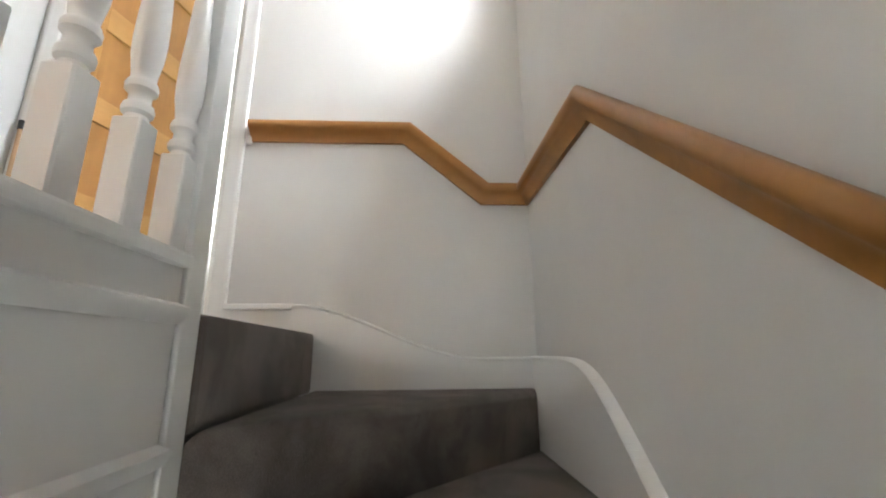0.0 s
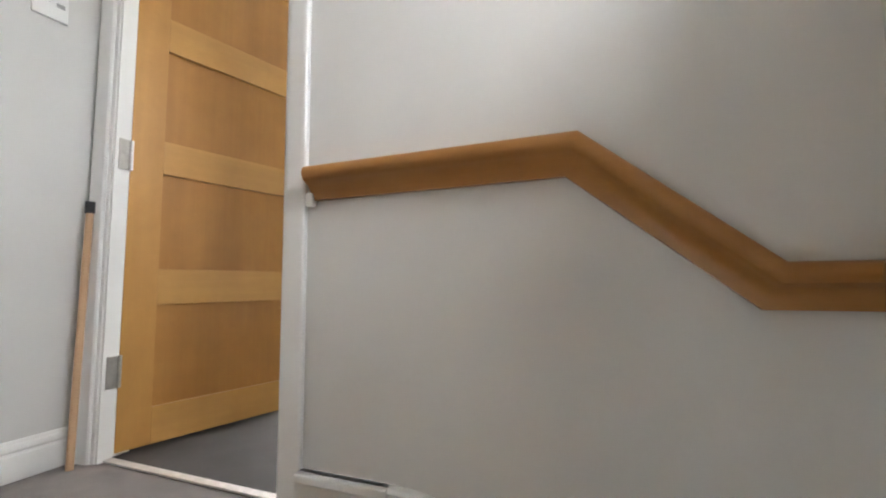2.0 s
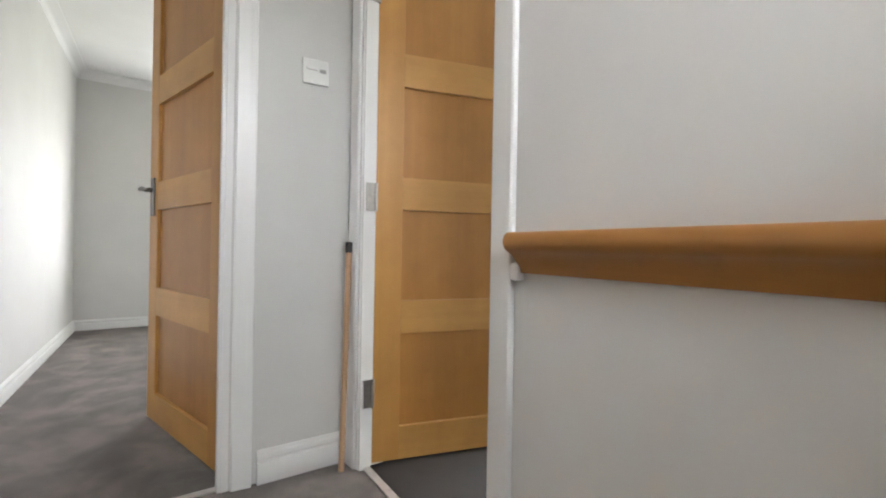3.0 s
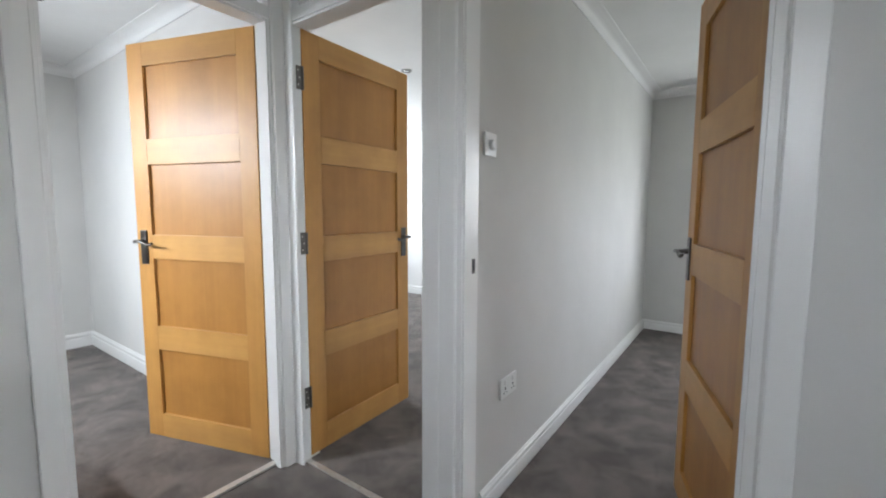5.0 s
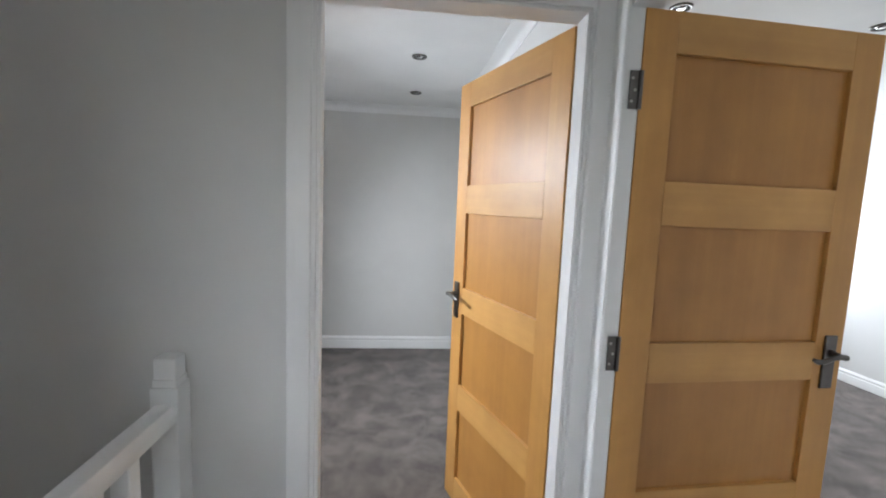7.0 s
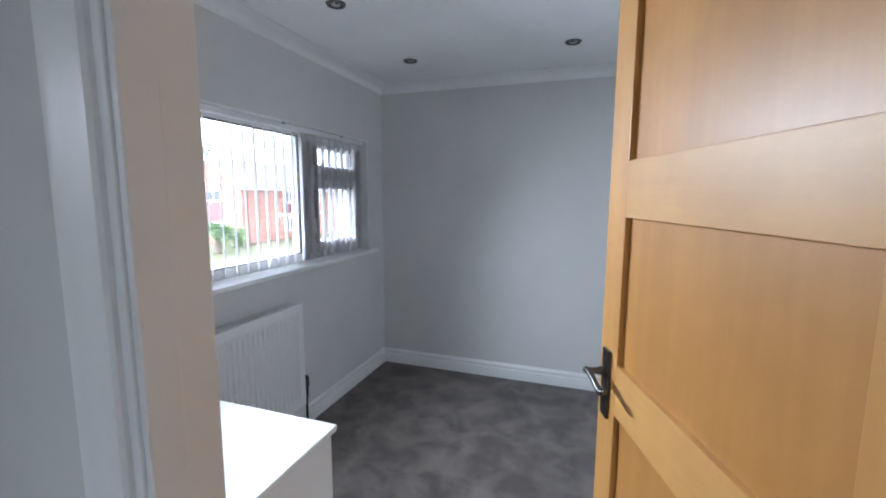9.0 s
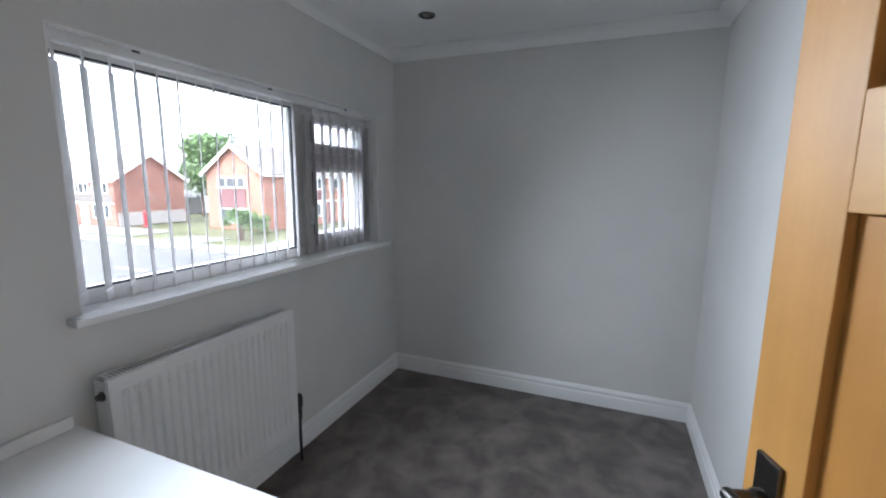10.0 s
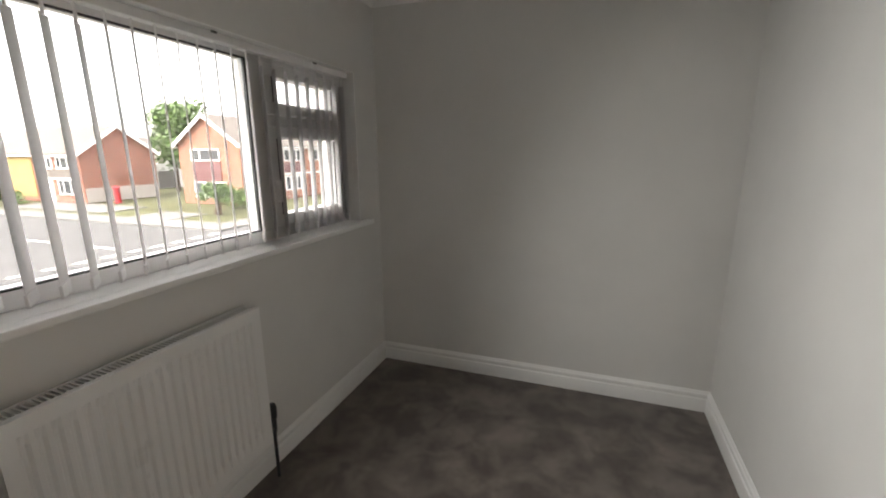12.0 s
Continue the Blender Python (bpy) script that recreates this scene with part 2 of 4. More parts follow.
def sweep(bm, path, outs, profile, up=(0, 0, 1), closed=False):
    """Runs a profile of (out, up) along a path with mitred corners. outs: the way out of the wall, one for each leg."""
    P = [Vector(p) for p in path]
    legs = len(P) if closed else len(P) - 1
    D = [(P[(i + 1) % len(P)] - P[i]).normalized() for i in range(legs)]
    U = [Vector(o) for o in (outs if isinstance(outs[0], (tuple, list, Vector)) else [outs] * legs)]
    V = []
    for d, u in zip(D, U):
        v = d.cross(u).normalized()
        V.append(v if v.dot(Vector(up)) >= 0 else -v)
    rings = []
    for i, p in enumerate(P):
        a, b = (i - 1) % legs if (closed or i > 0) else 0, i if i < legs else legs - 1
        if not closed and (i == 0 or i == len(P) - 1):
            nb = D[0] if i == 0 else D[-1]
            k = 0 if i == 0 else legs - 1
        else:
            nb, k = (D[a] + D[b]).normalized(), b
        ring = []
        for pu, pv in profile:
            off = U[k] * pu + V[k] * pv
            s = -off.dot(nb) / D[k].dot(nb)
            ring.append(bm.verts.new(p + off + D[k] * s))
        rings.append(ring)
    n = len(profile)
    for i in range(legs):
        r0, r1 = rings[i], rings[(i + 1) % len(P)]
        for j in range(n):
            bm.faces.new((r0[j], r0[(j + 1) % n], r1[(j + 1) % n], r1[j]))
    if not closed:
        bm.faces.new(rings[0])
        bm.faces.new(rings[-1][::-1])
    return bm


def lathe(bm, rings, seg=20, centre=(0, 0, 0), axis="z", caps=True):
    """A turned shape from (radius, height) rings."""
    c = Vector(centre)
    loops = []
    for r, h in rings:
        loop = []
        for k in range(seg):
            a = 2 * math.pi * k / seg
            p = (r * math.cos(a), r * math.sin(a), h)
            p = {"z": p, "x": (p[2], p[0], p[1]), "y": (p[0], p[2], p[1])}[axis]
            loop.append(bm.verts.new(c + Vector(p)))
        loops.append(loop)
    for a, b in zip(loops, loops[1:]):
        for k in range(seg):
            bm.faces.new((a[k], a[(k + 1) % seg], b[(k + 1) % seg], b[k]))
    if caps:
        bm.faces.new(loops[0][::-1])
        bm.faces.new(loops[-1])
    return bm


def tube(bm, pts, radius, seg=10):
    """A round bar along points."""
    P = [Vector(p) for p in pts]
    rings = []
    for i, p in enumerate(P):
        d = (P[min(i + 1, len(P) - 1)] - P[max(i - 1, 0)]).normalized()
        u = d.orthogonal().normalized() if i == 0 else (rings_u - d * rings_u.dot(d)).normalized()
        rings_u = u
        v = d.cross(u)
        r = radius[i] if isinstance(radius, (list, tuple)) else radius
        rings.append([bm.verts.new(p + (u * math.cos(2 * math.pi * k / seg) + v * math.sin(2 * math.pi * k / seg)) * r) for k in range(seg)])
    for a, b in zip(rings, rings[1:]):
        for k in range(seg):
            bm.faces.new((a[k], a[(k + 1) % seg], b[(k + 1) % seg], b[k]))
    bm.faces.new(rings[0][::-1])
    bm.faces.new(rings[-1])
    return bm


def wall(name, axis, face, run, z, holes=(), material=WALL, label="smooth plastered wall painted pale warm grey"):
    """A wall whose thickness lies along axis, with openings (from, to, bottom, top) right through it."""
    cuts = sorted({run[0], run[1], *[h[0] for h in holes], *[h[1] for h in holes]})
    bm = bmesh.new()
    for a, b in zip(cuts, cuts[1:]):
        spans = [(z[0], z[1])]
        for h in holes:
            if h[0] <= a + 1e-6 and h[1] >= b - 1e-6:
                spans = [q for s in spans for q in ((s[0], min(s[1], h[2])), (max(s[0], h[3]), s[1])) if q[1] - q[0] > 1e-6]
        for lo, hi in spans:
            if axis == "x":
                block(bm, face[0], face[1], a, b, lo, hi)
            else:
                block(bm, a, b, face[0], face[1], lo, hi)
    bmesh.ops.remove_doubles(bm, verts=bm.verts, dist=1e-5)
    return structure(name, bm, material, label)


# ---- the plan ----
XR, YA, XB, YF, XE = -2.0, -2.12, -1.2, 2.9, 3.45
H, FLOOR0, OUT = 2.33, -2.66, 0.27
DH, FH = 1.985, 2.26          # door head, top of the fanlights
D_X, D_2, D_3, D_B = (-0.828, -0.055), (-0.79, -0.018), (-1.72, -0.905), (-0.835, -0.08)
WIN = (0.885, 2.655, 1.0, 1.865)
# added opening in the hall, out of view, only for the fill light
WINFILL = (1.8, 2.6, -2.3, -0.7)
WINS = (-1.82, -1.20, 1.44, 2.0)
WIN2, WIN3, WINB = (1.45, 3.1, 0.95, 1.95), (-3.3, -1.9, 0.95, 1.95), (-0.8, -0.2, 1.0, 2.0)
YS = -4.0

wall("wall_west", "x", (XR - OUT, XR), (YS - OUT, YF + OUT), (-2.8, 2.5), [WIN, WINFILL, WINS])
wall("wall_stairhead", "y", (YA - 0.1, YA), (XR, 0.0), (-2.8, H), [(*D_B, -0.02, FH)])
wall("wall_landing", "y", (0.0, 0.1), (XR, 0.0), (-0.25, H), [(XR, XB, -0.25, 0.45), (*D_X, -0.02, FH)])
wall("wall_doors", "x", (0.0, 0.1), (YS, YF), (-0.25, H), [(*D_2, -0.02, FH), (*D_3, -0.02, FH)])
wall("wall_between", "y", (-0.89, -0.79), (0.1, XE), (-0.25, H))
wall("wall_north", "y", (YF, YF + OUT), (XR, XE + OUT), (-2.8, 2.5), [WIN2])
wall("wall_east", "x", (XE, XE + OUT), (YS, YF), (-2.8, 2.5), [WIN3])
wall("wall_south", "y", (YS - OUT, YS), (XR, XE + OUT), (-2.8, 2.5), [WINB])
wall("wall_spandrel", "x", (-1.18, -1.08), (-1.3, YF), (FLOOR0, -0.25), material=GLOSS, label="white painted panelling under the landing")
wall("wall_spandrel_return", "x", (-1.18, -1.08), (YA, -1.3), (FLOOR0, -0.25), label="grey painted wall under the landing edge")
structure("wall_west_pier", boxes((XR, -1.975, 0.1, 0.815, 0.70, H)), WALL, "shallow grey painted pier beside the window wall")

structure("floor", boxes((-1.17, XE, YS, YF, -0.25, 0.0), (XR, -1.17, 0.815, YF, -0.25, 0.0), (XR, -1.17, YS, YA - 0.05, -0.25, 0.0)),
          CARPET, "mottled grey-brown cut-pile carpet with brushed footmarks")
structure("floor_bedroom", boxes((XR, 0.0, 0.066, YF, -0.2, 0.010)), CARPET, "mottled grey-brown bedroom carpet with brushed footmarks")
structure("floor_bathroom", boxes((XR, 0.0, YS, YA - 0.05, -0.02, 0.004)), VINYL, "dark grey vinyl bathroom floor")
structure("floor_hall", boxes((XR, XE, YS, YF, FLOOR0 - 0.1, FLOOR0)), CARPET, "dark hall floor below the stairs")
structure("ceiling", boxes((XR - 0.1, XE + 0.1, YS - 0.1, YF + 0.1, H, 2.5)), CEIL, "flat white painted ceiling")
structure("roof_slab", boxes((XR - OUT, XE + OUT, YS - OUT, YF + OUT, 2.5, 2.7)), ROOF, "flat covering above the rooms")

SKIRT = [(0, 0), (0.018, 0), (0.018, 0.066), (0.0165, 0.070), (0.0110, 0.073), (0.0105, 0.078), (0.0150, 0.083), (0.0160, 0.090), (0.0140, 0.097), (0.0085, 0.101), (0.0060, 0.108), (0.004, 0.110), (0, 0.110)]
SKIRT_TALL = [(u, v * 1.1) for u, v in SKIRT]
SKIRT_LOW = [(u, v * 0.85) for u, v in SKIRT]
COVE = [(0, 0), (0, -0.07), (0.006, -0.07), (0.012, -0.052), (0.03, -0.028), (0.055, -0.012), (0.075, -0.006), (0.075, 0)]


def skirting(name, path, outs, profile=SKIRT):
    bm = sweep(bmesh.new(), path, outs, profile)
    return smooth(structure(name, bm, GLOSS, "white gloss moulded skirting board"), 30)


skirting("baseboard_bedroom", [(XR, 0.815, 0.009), (XR, YF, 0.009), (0, YF, 0.009), (0, 0.17, 0.009)], [(1, 0, 0), (0, -1, 0), (-1, 0, 0)], SKIRT_TALL)
skirting("baseboard_landing_strip", [(0, -1.805, 0), (0, YA, 0)], [(-1, 0, 0)])
skirting("baseboard_landing_front", [(XB + 0.075, 0, 0), (-0.895, 0, 0)], [(0, -1, 0)], SKIRT_LOW)
skirting("baseboard_back_room", [(0.19, -0.89, 0), (XE, -0.89, 0), (XE, YS, 0)], [(0, -1, 0), (-1, 0, 0)], SKIRT_LOW)
skirting("baseboard_side_room", [(0.1, 0.05, 0), (0.1, YF, 0), (XE, YF, 0), (XE, -0.79, 0), (0.2, -0.79, 0)],
         [(1, 0, 0), (0, -1, 0), (-1, 0, 0), (0, 1, 0)])
for nm, x0, x1, y0, y1 in (("bedroom", XR, 0, 0.1, YF), ("side_room", 0.1, XE, -0.79, YF), ("back_room", 0.1, XE, YS, -0.89)):
    bm = sweep(bmesh.new(), [(x0, y0, H), (x1, y0, H), (x1, y1, H), (x0, y1, H)], [(0, 1, 0), (-1, 0, 0), (0, -1, 0), (1, 0, 0)],
               COVE, closed=True)
    smooth(structure("trim_coving_" + nm, bm, CEIL, "white concave plaster coving"), 50)


# ---- door frames ----
ARCH = [(0, 0), (0, 0.062), (0.011, 0.062), (0.0140, 0.059), (0.0145, 0.050), (0.0130, 0.042), (0.0120, 0.036), (0.0115, 0.014), (0.010, 0.004), (0.006, 0.0)]


def door_frame(name, axis, span, faces, stop_at, arch_sides):
    """Lining, stops, transom and glazed fanlight in a wall opening, with architraves. faces: the wall's two faces."""
    fr = empty(name, label="white gloss door frame with moulded architrave and fanlight", category="door frame", kind="structure")

    def put(nm, a0, a1, t0, t1, z0, z1, material=GLOSS, bevel=0.002):
        row = (a0, a1, t0, t1, z0, z1) if axis == "y" else (t0, t1, a0, a1, z0, z1)
        return part(nm, boxes(row, bevel=bevel), material, fr)

    a, b = span
    t0, t1 = faces[0] - 0.002, faces[1] + 0.002
    put("jamb", a, a + 0.022, t0, t1, 0, FH)
    put("jamb", b - 0.022, b, t0, t1, 0, FH)
    put("head", a + 0.022, b - 0.022, t0, t1, FH - 0.022, FH)
    put("transom", a + 0.022, b - 0.022, t0 - 0.004, t1 + 0.004, DH, DH + 0.05)
    s0, s1 = stop_at
    put("stop", a + 0.022, a + 0.032, s0, s1, 0, DH)
    put("stop", b - 0.032, b - 0.022, s0, s1, 0, DH)
    put("stop", a + 0.032, b - 0.032, s0, s1, DH - 0.010, DH)
    mid = (faces[0] + faces[1]) / 2
    for z0, z1 in ((DH + 0.05, DH + 0.064), (FH - 0.036, FH - 0.022)):
        put("glazing_bead", a + 0.022, b - 0.022, mid - 0.016, mid + 0.016, z0, z1)
    pane = put("pane", a + 0.024, b - 0.024, mid - 0.002, mid + 0.002, DH + 0.052, FH - 0.024, GLASS, 0.0)
    pane.visible_shadow = False
    for side, (lo, hi) in arch_sides.items():
        f, sgn = (t0, -1) if side == 0 else (t1, 1)
        out = (0, sgn, 0) if axis == "y" else (sgn, 0, 0)

        def at(p, z):
            return (p, f, z) if axis == "y" else (f, p, z)

        legs = []
        if lo is not None:
            legs.append((at(lo, 0), at(lo, FH + 0.004), -1))
        if hi is not None:
            legs.append((at(hi, 0), at(hi, FH + 0.004), 1))
        for p0, p1, way in legs:
            up = (way, 0, 0) if axis == "y" else (0, way, 0)
            smooth(part("architrave", sweep(bmesh.new(), [p0, p1], [out], ARCH, up), GLOSS, fr), 30)
        if lo is not None and hi is not None:
            smooth(part("architrave", sweep(bmesh.new(), [at(lo, FH), at(hi, FH)], [out], ARCH), GLOSS, fr), 30)
    return fr


door_frame("door_frame_bedroom", "y", D_X, (0.0, 0.1), (0.002, 0.045), {0: (-0.818, -0.066), 1: (-0.818, None)})
frame_side = door_frame("door_frame_side_room", "x", D_2, (0.0, 0.1), (0.002, 0.045), {0: (-0.783, -0.066)})
door_frame("door_frame_back_room", "x", D_3, (0.0, 0.1), (0.002, 0.045), {0: (-1.726, -0.907)})
frame_bath = door_frame("door_frame_bathroom", "y", D_B, (YA - 0.1, YA), (YA - 0.045, YA - 0.002), {1: (-0.822, -0.086)})

# butt hinges left bare where the doors stand open
for z in (0.31, 1.037, 1.765):
    hg = part("hinge", boxes((0.017, 0.046, -0.0545, -0.0495, z - 0.05, z + 0.05), bevel=0.001), HINGE, frame_side, "dark steel butt hinge")
    part("knuckle", lathe(bmesh.new(), [(0.0065, z - 0.05), (0.0065, z + 0.05)], 12, (0.046, -0.055, 0)), HINGE, hg)
    for dz in (-0.03, 0.0, 0.03):
        part("screw", lathe(bmesh.new(), [(0.0042, -0.0005), (0.0032, 0.0008)], 10, (0.024 + 0.008 * (dz == 0), -0.0548, z + dz), "y"), STEEL, hg)
for z in (0.27, 0.973, 1.72):
    hg = part("hinge", boxes((-0.1165, -0.1115, -2.166, -2.132, z - 0.05, z + 0.05), bevel=0.001), STEEL, frame_bath, "brushed steel butt hinge")
    part("knuckle", lathe(bmesh.new(), [(0.0065, z - 0.05), (0.0065, z + 0.05)], 12, (-0.117, -2.168, 0)), STEEL, hg)

# strike plate on the latch side of the back room's frame
sp = empty("strike_plate", label="small dark metal strike plate on a white door jamb", category="strike plate")
part("plate", boxes((0.062, 0.080, -0.9295, -0.9265, 0.975, 1.025), bevel=0.001), PEWTER, sp)
part("latch_hole", boxes((0.064, 0.076, -0.931, -0.929, 0.985, 1.015)), DARKHOLE, sp)


# ---- doors ----
def lever_handle(parent, x, y, side, toward, locked=False):
    """Lever on a long backplate. side: +1 or -1 along y; toward: the way the lever points along x."""
    hd = part("handle", boxes((x - 0.021, x + 0.021, min(y, y + side * 0.007), max(y, y + side * 0.007), 0.915, 1.085), bevel=0.0025), PEWTER, parent,
              "dark pewter lever handle on a long backplate")
    bm = bmesh.new()
    lathe(bm, [(0.011, 0), (0.011, 0.012), (0.008, 0.018), (0.008, 0.045)] if side > 0 else [(0.008, -0.045), (0.008, -0.018), (0.011, -0.012), (0.011, 0)],
          14, (x, y + side * 0.006, 1.03), "y")
    part("boss", bm, PEWTER, hd)
    c = y + side * 0.05
    pts = [(x - toward * 0.004, c, 1.03), (x + toward * 0.02, c, 1.033), (x + toward * 0.045, c, 1.028), (x + toward * 0.07, c, 1.019),
           (x + toward * 0.092, c, 1.018), (x + toward * 0.105, c - side * 0.004, 1.024)]
    smooth(part("lever", tube(bmesh.new(), pts, [0.009, 0.0085, 0.0075, 0.0075, 0.008, 0.006], 12), PEWTER, hd), 60)
    if locked:
        part("thumb_turn", lathe(bmesh.new(), [(0.013, 0), (0.013, 0.008), (0.008, 0.02)] if side > 0 else [(0.008, -0.02), (0.013, -0.008), (0.013, 0)],
                                 14, (x, y + side * 0.004, 0.945), "y"), CHROME, hd)
    return hd


def panelled_door(name, hinge, angle, width, y0, label, hinge_zs=(0.25, 1.02, 1.78), locked=False, drop=0.0):
    """Four-panel oak door: local x runs from the hinge to the latch, the leaf is 40 mm thick from y0."""
    dr = empty(name, pose(hinge[0], hinge[1], 0, 0, 0, angle), label, "door", kind="structure")
    y1, st = y0 + 0.04, 0.1
    part("stile", boxes((0.002, st, y0, y1, 0.013, 1.980), bevel=0.002), OAK_V, dr)
    part("stile", boxes((width - st, width - 0.002, y0, y1, 0.013, 1.980), bevel=0.002), OAK_V, dr)
    panels = [tuple(z - drop * max(0.0, z - 0.5) for z in p) for p in ((1.529, 1.872), (1.063, 1.405), (0.600, 0.942), (0.135, 0.477))]
    edges = [1.980] + [z for p in panels for z in (p[1], p[0])] + [0.013]
    for top, bot in zip(edges[0::2], edges[1::2]):
        part("rail", boxes((st, width - st, y0, y1, bot, top), bevel=0.0015), OAK_H, dr)
    for bot, top in panels:
        part("panel", boxes((st - 0.004, width - st + 0.004, y0 + 0.0135, y1 - 0.0135, bot - 0.004, top + 0.004)), OAK_P, dr)
    lever_handle(dr, width - 0.05, y0, -1, -1)
    lever_handle(dr, width - 0.05, y1, 1, -1, locked)
    for z in hinge_zs:
        hg = part("hinge", boxes((-0.004, 0.0015, y0 + 0.006, y1 - 0.006, z - 0.05, z + 0.05), bevel=0.0008), STEEL, dr, "brushed steel butt hinge")
        back = y0 + 0.045 if hinge_side[name] > 0 else y0 - 0.005
        part("knuckle", lathe(bmesh.new(), [(0.006, z - 0.05), (0.006, z + 0.05)], 12, (-0.004, back, 0)), STEEL, hg)
        part("leaf_plate", boxes((-0.034, -0.002, min(back, back - 0.003), max(back, back - 0.003) + 0.001, z - 0.05, z + 0.05)), STEEL, hg)
    return dr


# which face carries the knuckles (towards the room it opens into, when shut)
hinge_side = {"door_1": -1, "door_2": 1, "door_3": -1, "door_4": 1}
panelled_door("door_1", (-0.083, 0.098), 108.4, 0.755, -0.04, "honey oak four-panel bedroom door standing open")
panelled_door("door_2", (0.050, -0.045), 2.5, 0.76, 0.0, "honey oak four-panel door standing wide open")
panelled_door("door_3", (0.095, -1.705), 16.5, 0.762, -0.04, "honey oak four-panel back room door, open")
panelled_door("door_4", (-0.105, -2.172), -105.5, 0.73, 0.0, "honey oak four-panel bathroom door, partly open", locked=True, drop=0.021)

# threshold strips
for nm, row in (("bedroom", (D_X[0] + 0.024, D_X[1] - 0.024, 0.040, 0.072, 0.0005, 0.012)),
                ("side_room", (0.012, 0.038, D_2[0] + 0.024, D_2[1] - 0.024, 0.0005, 0.007)),
                ("back_room", (0.012, 0.038, D_3[0] + 0.024, D_3[1] - 0.024, 0.0005, 0.007)),
                ("bathroom", (D_B[0] + 0.024, D_B[1] - 0.024, -2.165, -2.138, 0.0005, 0.007))):
    structure("trim_threshold_" + nm, boxes(row, bevel=0.002), STRIP, "thin metal carpet threshold strip")

# ---- stairs ----
RISE, GO = 0.19, 0.2235
NEWEL = (-1.171, -1.300)
stair = empty("staircase", label="carpeted winding staircase in dark grey-brown pile", category="staircase", kind="structure")


def tread(pts, z):
    ob = part("step", prism(pts, z - 0.45, z, 0.030, 5), CARPET, stair)
    return smooth(ob, 45)


part("landing_nosing", boxes((-1.205, -1.165, YA + 0.002, -1.332, -0.20, 0.002), bevel=0.016), CARPET, stair)
tread([(-1.20, -1.33), (-1.20, YA), (XR, YA), (XR, -2.085)], -RISE)
tread([(-1.215, -1.30), (-1.22, -1.32), (XR + 0.001, -2.10), (XR + 0.001, -1.285)], -2 * RISE)
for k in range(1, 12):
    y = -1.3 + GO * (k - 1)
    tread([(-1.18, y - 0.02), (XR + 0.001, y - 0.02), (XR + 0.001, y + GO + 0.018), (-1.18, y + GO + 0.018)], -2 * RISE - RISE * k)


def string_top_a(x):
    t = min(1, max(0, (-1.13 - x) / 0.66))
    return 0.104 - 0.188 * t * t * (3 - 2 * t)


def string_top_r(y):
    s = (y + 1.585) / 0.055
    return -0.082 - 0.90 * 0.055 * (math.log1p(math.exp(s)) if s < 30 else s)


def stringer(name, pts, out, depth):
    """A board along a wall whose top edge follows a curve, with a small rounded bead."""
    n = Vector(out)
    bm = bmesh.new()
    prof = [(0.0, -depth), (0.022, -depth), (0.022, -0.012), (0.028, -0.010), (0.030, -0.004), (0.026, 0.0), (0.018, 0.002), (0.0, 0.002)]
    rings = [[bm.verts.new(Vector(p) + n * u + Vector((0, 0, v))) for u, v in prof] for p in pts]
    for a, b in zip(rings, rings[1:]):
        for j in range(len(prof)):
            k = (j + 1) % len(prof)
            bm.faces.new((a[j], a[k], b[k], b[j]))
    bm.faces.new(rings[0])
    bm.faces.new(rings[-1][::-1])
    return smooth(structure(name, bm, GLOSS, "white gloss shaped wall string of the stairs"), 35)


stringer("trim_string_stairhead", [(x, YA, string_top_a(x)) for x in np.linspace(-0.884, XR + 0.0, 44)], (0, 1, 0), 0.42)
stringer("trim_string_flight", [(XR, y, string_top_r(y)) for y in np.linspace(YA + 0.0, 1.0, 70)], (1, 0, 0), 0.45)
structure("trim_string_cap", boxes((-1.125, -0.884, YA + 0.001, YA + 0.036, 0.085, 0.106), bevel=0.004), GLOSS, "short white skirting cap at the stair head")

# ---- handrail on the walls ----
HR = [(0.0, 0.0), (0.013, 0.0)]
HR += [(0.014 + 0.034 * k - 0.006 * math.sin(math.pi * k), 0.004 + 0.040 * k + 0.004 * math.sin(math.pi * k)) for k in np.linspace(0.0, 1.0, 7)]      # shallow cove beneath
HR += [(0.040 + 0.015 * math.cos(a), 0.060 + 0.018 * math.sin(a)) for a in np.linspace(-0.9, 1.571, 9)]     # rounded nose
HR += [(0.028, 0.0755), (0.016, 0.0710), (0.0, 0.0655)]      # top falls back to the wall
rail = empty("wall_handrail", label="varnished mid-brown oak handrail fixed round the stair walls", category="handrail")
ra = [(-0.905, YA, 0.748), (-1.507, YA, 0.748), (-1.812, YA, 0.494), (XR, YA, 0.494)]
bm = bmesh.new()
sweep(bm, ra + [(XR, -1.478, 0.483), (XR, 1.2, 0.483 - 0.89 * 2.678)], [(0, 1, 0)] * 3 + [(1, 0, 0)] * 2, HR)
smooth(part("moulded_rail", bm, RAIL_X, rail), 42)
bm = boxes((-0.912, -0.889, YA, YA + 0.022, 0.732, 0.768), bevel=0.008)
part("end_bracket", bm, GLOSS, rail, "small white painted end bracket")

# ---- balustrade on the landing edge ----
bal = empty("balustrade", label="white gloss landing balustrade with turned spindles", category="balustrade", kind="structure")


